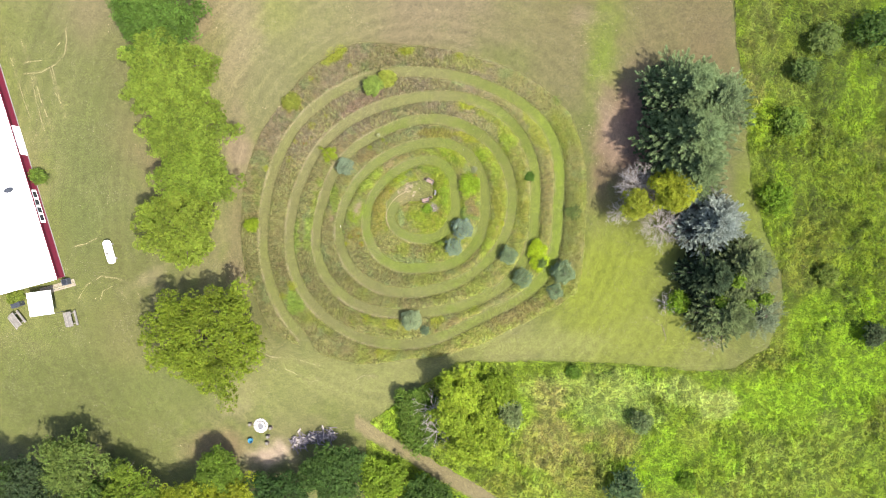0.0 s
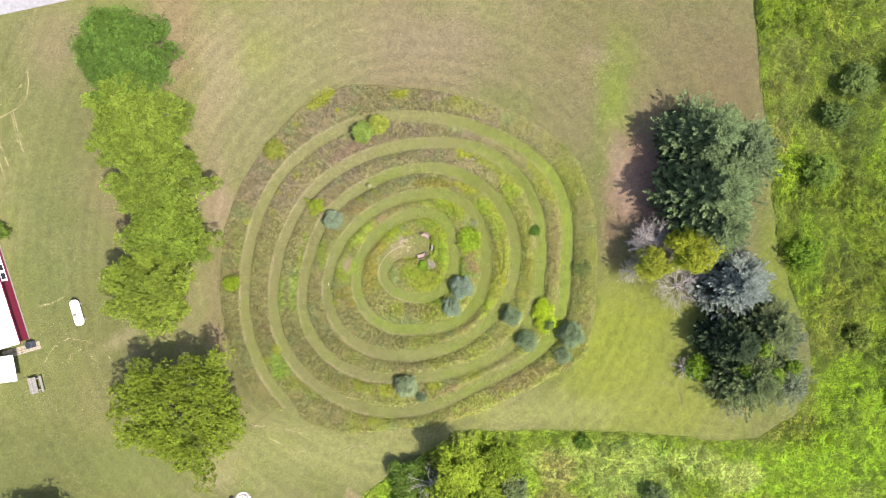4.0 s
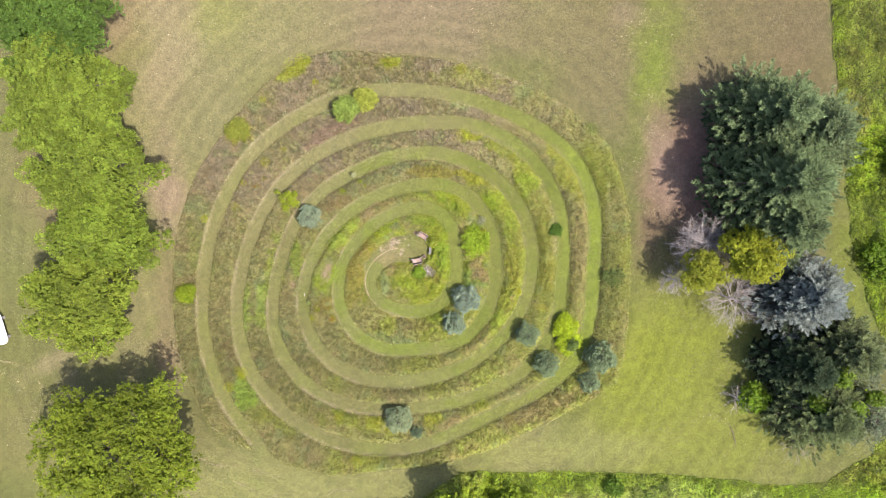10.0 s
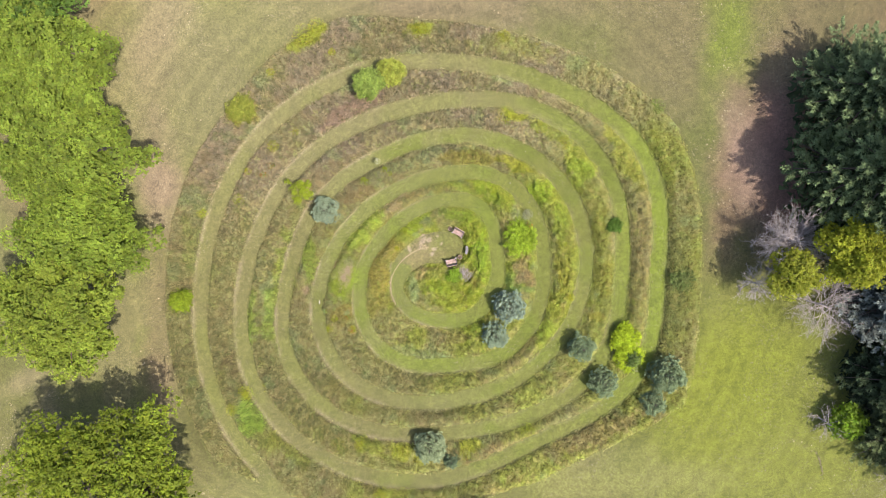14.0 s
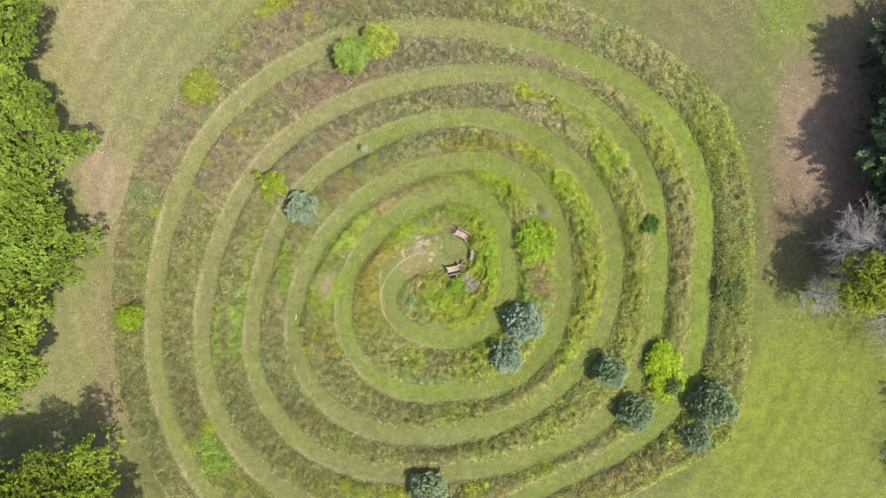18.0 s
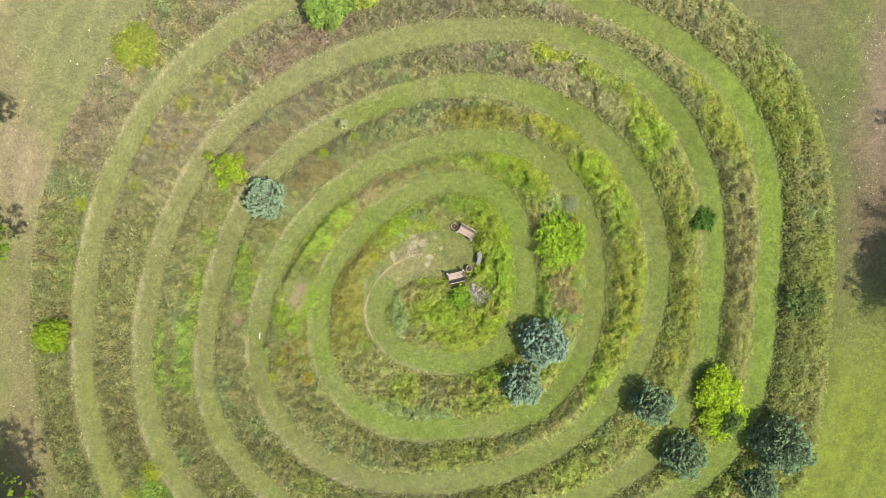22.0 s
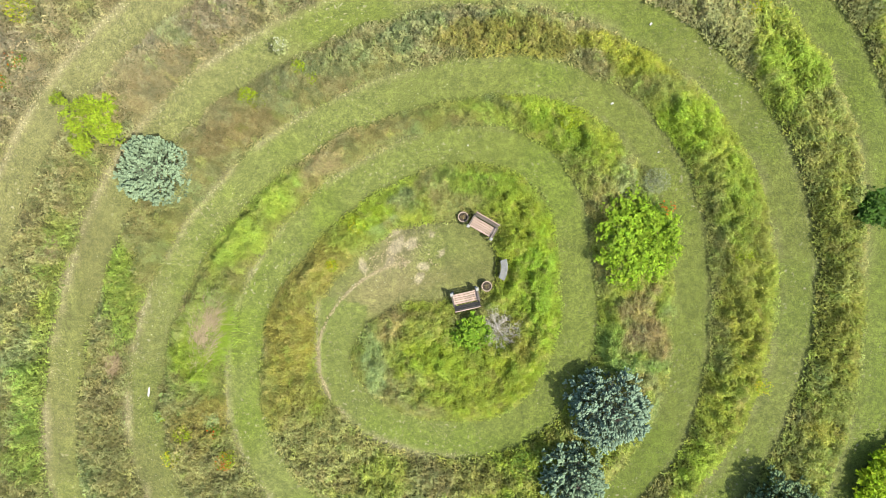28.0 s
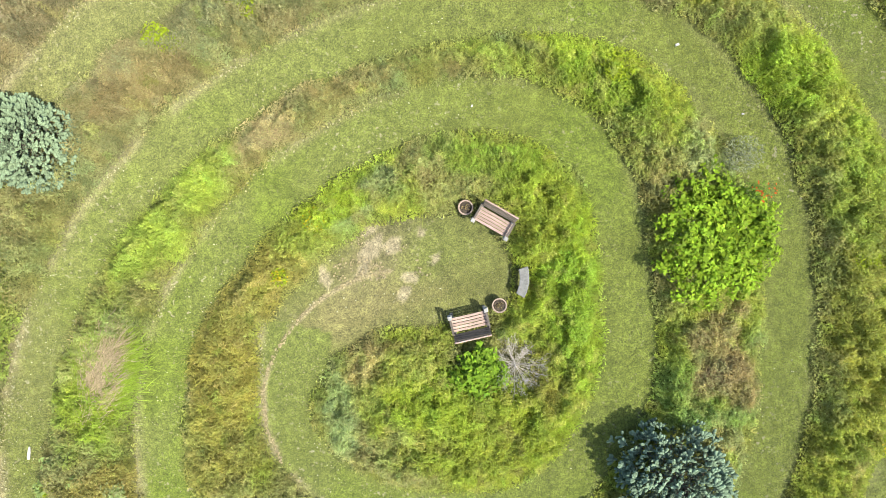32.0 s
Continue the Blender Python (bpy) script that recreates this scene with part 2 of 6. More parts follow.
def box(sx, sy, sz, m=None, bevel=0.0, bm=None):
    own = bm is None
    bm = bmesh.new() if own else bm
    r = bmesh.ops.create_cube(bm, size=1.0)
    vs = r["verts"]
    bmesh.ops.scale(bm, vec=(sx, sy, sz), verts=vs)
    if bevel:
        es = list({e for v in vs for e in v.link_edges})
        r = bmesh.ops.bevel(bm, geom=es, offset=bevel, segments=2, affect="EDGES", profile=0.6)
        vs = [v for v in bm.verts if v in set(r["verts"])] if not own else list(bm.verts)
    if m is not None:
        bmesh.ops.transform(bm, matrix=m, verts=vs)
    return bm


def lathe(profile, sides=20, cap=True):
    """A turned solid from (radius, height) pairs."""
    bm = bmesh.new()
    rings = []
    for r, z in profile:
        rings.append([bm.verts.new((r * math.cos(2 * math.pi * k / sides), r * math.sin(2 * math.pi * k / sides), z)) for k in range(sides)])
    for a, b in zip(rings, rings[1:]):
        for k in range(sides):
            bm.faces.new((a[k], a[(k + 1) % sides], b[(k + 1) % sides], b[k]))
    if cap:
        bm.faces.new(rings[0][::-1])
        bm.faces.new(rings[-1])
    return bm


def tube(points, radii, sides=6):
    """Vertices and quads of a tapered tube along the points."""
    p = np.array(points, float)
    d = np.gradient(p, axis=0)
    d /= np.linalg.norm(d, axis=1)[:, None] + 1e-9
    ref = np.where(np.abs(d[:, 2:3]) > 0.9, [[1.0, 0, 0]], [[0, 0, 1.0]])
    u = np.cross(d, ref)
    u /= np.linalg.norm(u, axis=1)[:, None] + 1e-9
    w = np.cross(d, u)
    a = np.linspace(0, 2 * np.pi, sides, endpoint=False)
    v = p[:, None] + np.array(radii)[:, None, None] * (np.cos(a)[None, :, None] * u[:, None] + np.sin(a)[None, :, None] * w[:, None])
    i, k = np.meshgrid(np.arange(len(p) - 1), np.arange(sides), indexing="ij")
    k2 = (k + 1) % sides
    f = np.stack([i * sides + k, i * sides + k2, (i + 1) * sides + k2, (i + 1) * sides + k], -1).reshape(-1, 4)
    return v.reshape(-1, 3), f


def merged(pieces):
    vs, fs, n = [], [], 0
    for v, f in pieces:
        vs.append(v)
        fs.append(f + n)
        n += len(v)
    return np.concatenate(vs), np.concatenate(fs)


def unit(v):
    return v / (np.linalg.norm(v, axis=-1, keepdims=True) + 1e-9)


def leaf_quads(p, normal, size, r, slim=0.62):
    """One pointed four-sided leaf at every p, facing about along normal."""
    n = len(p)
    normal = unit(normal)
    a = unit(np.cross(normal, unit(r.normal(size=(n, 3)))))
    b = np.cross(normal, a)
    s = np.asarray(size).reshape(-1, 1) * np.ones((n, 1))
    v = np.stack([p - a * s * 0.5, p + b * s * 0.5 * slim + normal * s * 0.08, p + a * s * 0.5, p - b * s * 0.5 * slim + normal * s * 0.08], 1)
    return v.reshape(-1, 3), np.arange(n * 4).reshape(-1, 4)


def leaf_tris(p, normal, size, r, slim=0.7):
    """One small three-cornered leaf at every p, facing about along normal."""
    n = len(p)
    normal = unit(normal)
    a = unit(np.cross(normal, unit(r.normal(size=(n, 3)))))
    b = np.cross(normal, a)
    s = np.asarray(size).reshape(-1, 1) * np.ones((n, 1))
    v = np.stack([p - a * s * 0.5 + b * s * 0.5 * slim, p - a * s * 0.4 - b * s * 0.5 * slim, p + a * s * 0.6], 1)
    return v.reshape(-1, 3), np.arange(n * 3).reshape(-1, 3)


def blades(p, length, width, lean, heading, tint, r, name, mat, label, category, droop=0.35, short=False):
    """Bent blades of grass rooted at p."""
    n = len(p)
    up = np.c_[np.cos(heading) * np.sin(lean), np.sin(heading) * np.sin(lean), np.cos(lean)]
    out = np.c_[np.cos(heading), np.sin(heading), np.full(n, -droop)]
    turn = heading + r.uniform(0.6, 2.5, n)
    side = np.c_[np.cos(turn), np.sin(turn), np.zeros(n)] * (width / 2)[:, None]
    mid = p + up * (length * 0.55)[:, None]
    tip = mid + unit(up + out * 0.9) * (length * 0.45)[:, None]
    if short:
        v = np.stack([p - side, p + side, tip], 1).reshape(-1, 3)
        return tagged(sheet(name, v, np.arange(n * 3).reshape(-1, 3), mat, np.repeat(tint, 3, axis=0)), label, category, kind="stuff")
    v = np.stack([p - side, p + side, mid - side * 0.85, mid + side * 0.85, tip], 1).reshape(-1, 3)
    base = np.arange(n)[:, None] * 5
    f = np.concatenate([base + np.array([[0, 1, 3]]), base + np.array([[0, 3, 2]]), base + np.array([[2, 3, 4]])], 1).reshape(-1, 3)
    t = np.repeat(tint, 5, axis=0)
    return tagged(sheet(name, v, f, mat, t), label, category, kind="stuff")

# ---- plan: a mown spiral walk in a round of prairie grass ----
CX, CY = -2.22, 5.02
# centre line of the walk in metres from the heart, one row a turn, twelve directions from west by south, east and north
TURNS = [
    (3.92, 4.21, 3.93, 3.76, 3.83, 3.77, 3.87, 4.32, 5.58, 5.66, 5.42, 5.76),
    (6.66, 7.64, 7.90, 7.28, 7.56, 7.61, 7.43, 7.93, 8.30, 7.63, 7.53, 8.22),
    (9.68, 11.22, 11.17, 10.13, 9.83, 10.13, 10.60, 11.03, 10.92, 10.52, 10.35, 11.28),
    (12.38, 14.38, 14.03, 12.67, 12.88, 13.64, 13.36, 14.34, 14.24, 13.16, 13.27, 14.36),
    (15.77, 17.74, 17.68, 16.31, 14.99, 16.58, 16.12, 17.35, 16.35, 16.10, 17.02, 18.18),
    (19.22, 21.11, 21.96),
]
LINE_R = [r for row in TURNS for r in row]
LINE_A = [180 + 30 * k for k in range(len(LINE_R))]
LAST_A = 180 + 360 * 5 + 47
# outer rim of the tall grass: direction in degrees and distance
RIM = [(0, 19.3), (11, 19.6), (22, 20.1), (32, 20.5), (45, 20.0), (59, 19.2), (73, 18.8), (87, 18.9), (100, 19.6), (112, 21.0), (126, 21.3), (145, 21.1), (161, 21.6),
       (180, 22.1), (196, 22.8), (212, 23.6), (219, 23.9), (226, 22.9), (232, 22.0), (239, 21.5), (249, 20.4), (257, 19.2), (266, 18.3), (287, 17.8), (305, 17.9),
       (318, 19.0), (331, 20.9), (340, 20.2), (350, 19.5)]
RIM_A = np.array([a for a, _ in RIM], float)
RIM_R = np.array([r for _, r in RIM])
# edge of the mown seat place
SEAT_EDGE = [(-6.8, 4.53), (-6.37, 6.09), (-5.85, 6.76), (-4.87, 7.77), (-4.14, 8.2), (-3.07, 8.32), (-2.09, 8.34), (-1.47, 8.16), (-1.04, 7.63), (-0.93, 7.0), (-0.89, 6.37), (-1.46, 6.04), (-2.36, 5.79), (-3.08, 5.7), (-4.17, 5.55), (-4.99, 5.0), (-5.42, 4.31), (-6.01, 3.79)]


def polar(x, y):
    dx, dy = x - CX, y - CY
    return np.hypot(dx, dy), np.degrees(np.arctan2(dy, dx)) % 360


def walk_offset(x, y):
    """Signed distance from the nearest turn of the walk (outward plus) and how far out along the spiral it is, 0 to 1."""
    r, a = polar(x, y)
    best, along = np.full(r.shape, 99.0), np.zeros(r.shape)
    for k in range(7):
        phi = a + 360 * k
        ok = (phi >= 168) & (phi <= LAST_A)
        d = r - spline(LINE_A, LINE_R, np.clip(phi, 180, LAST_A))
        better = ok & (np.abs(d) < np.abs(best))
        best, along = np.where(better, d, best), np.where(better, (phi - 180) / (360 * 5), along)
    return best, along


def rim_gap(x, y):
    """Distance inside the outer rim of the tall grass."""
    r, a = polar(x, y)
    return np.interp(a, RIM_A, RIM_R, period=360) - r


def clearing(x, y):
    """Distance outside the mown seat place at the heart of the spiral, less than 0 within it."""
    best, inside = np.full(x.shape, 99.0), np.zeros(x.shape, bool)
    for (ax, ay), (bx, by) in zip(SEAT_EDGE, SEAT_EDGE[1:] + SEAT_EDGE[:1]):
        dx, dy = bx - ax, by - ay
        t = np.clip(((x - ax) * dx + (y - ay) * dy) / (dx * dx + dy * dy), 0, 1)
        best = np.minimum(best, np.hypot(x - ax - t * dx, y - ay - t * dy))
        if dy:
            inside ^= ((ay > y) != (by > y)) & (x < ax + dx * (y - ay) / dy)
    return np.where(inside, -best, best)


def half_width(along):
    return 0.66 + 0.02 * along


def tall(x, y):
    """Above 0 where the prairie grass stands, in metres from its edge."""
    wob = (fbm(x, y, 0.7, 4, 5) - 0.5) * 0.30
    d, along = walk_offset(x, y)
    m = np.minimum(np.abs(d) - half_width(along), rim_gap(x, y))
    m = np.minimum(m, clearing(x, y))
    # trodden ground under the seats and pots
    for sx, sy, turn, half in ((-1.40, 8.14, -30, 0.22), (-1.93, 5.96, 13, 0.22), (-0.80, 6.82, 84, 0.14), (-2.01, 8.45, 0, 0.0), (-1.27, 6.28, 0, 0.0), (-0.95, 5.0, 0, 0.01)):
        cs, sn = math.cos(radians(turn)), math.sin(radians(turn))
        u, v = (x - sx) * cs + (y - sy) * sn, -(x - sx) * sn + (y - sy) * cs
        m = np.minimum(m, np.hypot(np.maximum(np.abs(u) - half, 0), v) - (0.27 if half > 0.2 else 0.35 if half == 0.01 else 0.13) - 0.07)
    # the way out to the lawn at the south-west
    ux, uy = x + 17.2, y + 10.5
    t = np.clip(ux * 0.45 - uy * 0.89, 0, 6)
    m = np.minimum(m, np.hypot(ux - 0.45 * t, uy + 0.89 * t) - 0.7)
    return m + wob


def meadow(x, y):
    """Above 0 in the unmown field east and south of the lawn."""
    bx = np.interp(y, [-14.3, -11.5, -7, -3, 6.3, 16, 29, 60], [34.5, 38.9, 40.6, 40.1, 36.7, 35.3, 33.7, 31.5])
    by = np.interp(x, [-40, -9.2, 2.0, 14.9, 25, 31.7, 35.6, 39.0, 41], [-60, -21.5, -13.6, -13.4, -13.9, -14.5, -13.9, -11.6, -7])
    track = -21.9 - 0.56 * (x + 9.8)
    south = np.minimum(by - y, y - track - 1.0)
    south2 = np.where(x < -9.2, -1.0, np.minimum(np.maximum(south, track - 1.1 - y), by - y))
    return np.maximum(x - bx, south2) + (fbm(x, y, 1.2, 3, 9) - 0.5) * 0.5


def painted(c, x, y, patches, warp, seed, r=None, soft=0.45):
    """Lay soft-edged, uneven patches of colour over c."""
    for px, py, rx, ry, col, s, turn in patches:
        near = (np.abs(x - px) < 2 * (rx + ry)) & (np.abs(y - py) < 2 * (rx + ry))
        if not near.any():
            continue
        u, v = x[near] - px, y[near] - py
        cs, sn = math.cos(turn), math.sin(turn)
        d = np.hypot((u * cs + v * sn) / rx, (-u * sn + v * cs) / ry)
        d = d + (fbm(x[near], y[near], warp or max(min(rx, ry) * 1.1, 0.3), 5, seed) - 0.5) * 1.3
        w = s * (1 - smooth(0.9 - soft, 0.9 + soft, d))
        if r is not None:
            w = w * r.uniform(0.7, 1.0, near.sum())
        c[near] = c[near] * (1 - w[:, None]) + col[None] * w[:, None]
    return c


def trail(x, y, points, width):
    """1 on a thin line through the points, 0 off it."""
    p = np.array(points, float)
    best = np.full(x.shape, 99.0)
    for a, b in zip(p, p[1:]):
        d = b - a
        t = np.clip(((x - a[0]) * d[0] + (y - a[1]) * d[1]) / (d @ d), 0, 1)
        best = np.minimum(best, np.hypot(x - a[0] - t * d[0], y - a[1] - t * d[1]))
    return 1 - smooth(width * 0.4, width, best)


# ---- turf colour ----
PATCHES = []


def patch(x, y, rx, ry, colour, strength=0.8, turn=0):
    PATCHES.append((x, y, rx, ry, tone(*colour), strength, radians(turn)))


LAWN, DRY, PINK = (148, 153, 88), (160, 157, 106), (186, 166, 140)
GREEN, LUSH = (142, 154, 76), (150, 166, 66)
# dry northern lawn
patch(-5, 30, 14, 5, (172, 155, 128), 0.8)
patch(-3, 25.5, 10, 2.5, (165, 150, 118), 0.7)
patch(22, 28, 12, 6, (156, 143, 102), 0.75)
patch(14.5, 22.5, 4.5, 5, (160, 150, 108), 0.7, 30)
patch(31, 24, 4, 9, (160, 142, 104), 0.7)
patch(17.4, 27.3, 2.2, 1.2, PINK, 0.6)
patch(-17, 25, 8, 7, (162, 160, 110), 0.8)
patch(-21.5, 19, 4, 7, (160, 157, 112), 0.85)
patch(-20, 28, 3, 2, (164, 172, 88), 0.4)
patch(19, 22, 1.9, 6, (154, 178, 56), 0.75)
patch(20, 26, 3, 6, LUSH, 0.4)
# worn soil beside the eastern pines and the western trees
patch(22.6, 14, 3.2, 8.5, (188, 146, 138), 0.9)
patch(19.0, 8.6, 1.4, 4.6, (178, 150, 122), 0.8)
patch(20.0, 14.4, 1.4, 4.6, (204, 174, 156), 0.8, 12)
patch(-24.6, 24, 2.6, 8, (178, 164, 132), 0.75, -12)
patch(-24.4, 11.5, 1.8, 4.0, (186, 164, 142), 0.85, 8)
patch(-24.9, 3, 1.2, 5, (152, 138, 102), 0.6)
patch(-25.2, -3.5, 1.4, 3.4, (166, 146, 116), 0.8)
patch(-29, 30, 3, 8, (172, 148, 122), 0.7)
patch(-38.5, 18, 3.2, 14, (162, 146, 108), 0.75, -8)
patch(-33.5, 10, 3, 9, (158, 140, 108), 0.8)
# rich lawn inside the eastern corner
patch(20, -5, 9, 9, (172, 185, 58), 0.95)
patch(27, -10, 9, 5, (178, 188, 76), 0.9)
patch(10, -11.5, 9, 2, (188, 192, 112), 0.85)
patch(37.3, -1, 1.7, 9, (164, 182, 72), 0.9)
patch(38, -10, 3, 4, (160, 168, 86), 0.8)
patch(35.5, 21, 1.2, 8, (170, 152, 118), 0.7)
patch(35.8, 6, 1.5, 6, (164, 180, 66), 0.9)
# western and southern lawn
patch(-46, 24, 10, 12, (128, 134, 78), 0.9)
patch(-43, 6, 6, 12, (126, 136, 76), 0.85)
patch(-41.5, 30, 4.5, 4.5, (156, 143, 112), 0.75)
patch(-46, -19, 12, 8, (124, 132, 68), 0.9)
patch(-32, -17, 8, 4, (136, 146, 76), 0.85)
patch(-38, -10, 5, 5, (158, 154, 96), 0.7)
patch(-38, -5, 5.5, 7.0, (130, 132, 76), 0.75)
patch(-34.2, -7.5, 1.0, 3.0, (190, 176, 146), 0.6, 8)
patch(-36, -3.6, 3, 0.8, (190, 178, 140), 0.6, 30)
patch(-20, -17.5, 8, 4, (152, 162, 90), 0.7)
patch(-21.8, -6, 2.5, 8, (132, 132, 76), 0.8)
patch(-25, -17.5, 2.2, 1.6, (182, 170, 130), 0.6)
patch(-25.8, -19.6, 1.8, 1.2, (196, 182, 146), 0.7)
patch(-21.6, -25.6, 3.0, 1.5, (240, 214, 198), 1.0, 14)
patch(-28, -24.8, 4, 2, (176, 150, 120), 0.8)
patch(-9, -16.6, 13, 4.2, (182, 184, 116), 0.8)
patch(-4, -13.4, 8, 1.1, (180, 180, 112), 0.6)
# seat place
patch(-3.5, 6.9, 3.0, 1.6, (166, 168, 98), 0.9, 15)
patch(-4.2, 7.3, 1.2, 0.7, (188, 172, 140), 0.6, 60)
patch(-4.3, 6.1, 1.7, 0.5, (180, 166, 122), 0.6, 15)
BARE = []
for bare_x, bare_y, bare_r in ((-4.15, 7.5, 0.34), (-3.64, 7.64, 0.24), (-3.3, 6.9, 0.2), (-3.4, 6.5, 0.22), (-4.35, 7.05, 0.22), (-4.2, 7.95, 0.2), (-5.2, 6.9, 0.2), (-2.7, 7.3, 0.12), (-3.0, 7.9, 0.1)):
    BARE.append((bare_x, bare_y, bare_r * 1.15, bare_r * 0.65, tone(228, 210, 184), 0.85, bare_x * 80))
patch(-2.4, 7.6, 1.0, 0.7, (148, 160, 82), 0.5)


WHEEL_MARKS = []


def wheel_mark(*points):
    WHEEL_MARKS.append(points)


wheel_mark((-52.5, 23.1), (-51.0, 17.8), (-49.7, 13.8))
wheel_mark((-51.1, 25.1), (-50.3, 22.6))
wheel_mark((-49.8, 21.1), (-48.9, 17.8), (-47.6, 14.4))
wheel_mark((-50.1, 21.1), (-49.5, 17.8), (-48.1, 12.1))
wheel_mark((-48.5, 25.1), (-47.6, 23.6))
wheel_mark((-47.4, 22.0), (-46.7, 18.4), (-45.4, 14.1))
wheel_mark((-47.65, 21.9), (-47.0, 18.6))
wheel_mark((-50.9, 21.2), (-48.8, 21.4), (-47.0, 22.3), (-45.8, 23.6), (-45.5, 25.0), (-45.6, 26.6))
wheel_mark((-50.8, 22.6), (-48.7, 22.8), (-47.3, 23.7), (-46.4, 24.9))
wheel_mark((-45.2, 0.2), (-43.8, 0.5), (-42.5, 1.2))
wheel_mark((-45.0, -6.3), (-43.9, -4.6), (-42.1, -3.5), (-40.1, -3.7), (-38.0, -4.5), (-37.0, -6.3))
wheel_mark((-42.2, -6.5), (-41.8, -5.3), (-40.4, -4.6), (-39.4, -5.6))
wheel_mark((-22.2, -12.7), (-20.9, -13.3), (-17.8, -13.6), (-15.0, -14.3))
wheel_mark((-19.2, -14.8), (-17.8, -15.4), (-16.1, -16.4), (-15.1, -16.1))
wheel_mark((-10.4, -16.0), (-9.6, -15.5), (-8.2, -15.5), (-7.2, -16.3))
wheel_mark((24.5, -8.0), (26.4, -9.0), (26.9, -10.6), (25.8, -12.0))


MEADOW_STANDS = []


def drift(x, y, rx, ry, colour, strength=0.8, turn=0):
    MEADOW_STANDS.append((x, y, rx, ry, foliage(*colour), strength, radians(turn)))


drift(46, 22, 10, 12, (114, 134, 56), 0.85)
drift(37.0, 24.5, 3.0, 6, (134, 144, 76), 0.85)
drift(39.5, 20, 3, 4, (142, 158, 78), 0.7)
drift(48, 17, 3, 6, (150, 182, 48), 0.85)
drift(51, 26, 3, 3, (158, 192, 44), 0.85)
drift(37.5, 15, 2.5, 3, (152, 182, 50), 0.85)
drift(36.2, 18.5, 1.2, 2.0, (168, 168, 104), 0.7)
drift(44, 8, 8, 7, (128, 150, 50), 0.75)
drift(44, 1, 4, 5, (148, 158, 70), 0.7)
drift(51, 0, 5, 8, (136, 160, 48), 0.7)
drift(39.5, 5, 2, 5, (140, 172, 44), 0.8)
drift(48, -12, 9, 8, (150, 186, 44), 0.9)
drift(38, -18, 8, 4, (150, 186, 46), 0.85)
drift(30, -24, 7, 4, (148, 182, 50), 0.8)
drift(32.5, -18.5, 2.6, 2, (196, 208, 130), 0.9)
drift(28, -17, 4, 2.0, (188, 204, 122), 0.85, -8)
drift(21, -18.5, 7, 4, (154, 176, 100), 0.95)
drift(15, -16.8, 9, 2.0, (170, 186, 104), 0.8)
drift(31, -22, 2.5, 2.0, (158, 174, 76), 0.8)
drift(13, -17.8, 2.2, 2.6, (170, 166, 112), 0.85)
drift(14, -23.5, 5, 3.5, (164, 158, 106), 0.9)
drift(21, -23, 3, 2.5, (162, 156, 102), 0.8)
drift(18, -27, 4, 3, (156, 158, 92), 0.8)
drift(9, -19, 2.0, 2.5, (152, 186, 56), 0.85)
drift(27, -27, 4, 2.5, (146, 184, 44), 0.9)
drift(50, -26, 7, 6, (150, 176, 68), 0.7)
drift(-5, -19.5, 3, 4, (140, 174, 48), 0.7)


def meadow_colour(x, y, r=None):
    f, g, q = fbm(x, y, 6, 4, 61), fbm(x, y, 1.6, 4, 62), fbm(x, y, 11, 3, 63)
    c = foliage(134, 158, 54)[None] * np.ones((len(x), 1))
    for w, col in ((smooth(0.52, 0.68, f), (152, 154, 82)), (smooth(0.55, 0.7, q), (160, 178, 88))):
        w = (w * 0.6)[:, None]
        c = c * (1 - w) + foliage(*col)[None] * w
    c = painted(c, x, y, MEADOW_STANDS, 2.0, 66, r, soft=0.3)
    w = (smooth(0.5, 0.66, g) * 0.20)[:, None]
    c = c * (1 - w) + foliage(158, 190, 50)[None] * w
    w = (smooth(0.46, 0.32, g) * (0.35 + 0.25 * smooth(-15, -10, y)))[:, None]
    c = c * (1 - w) + foliage(104, 126, 50)[None] * w
    return c * (0.8 + 0.4 * fbm(x, y, 0.9, 3, 67))[:, None] * np.array([[1.03, 1.0, 0.9]])


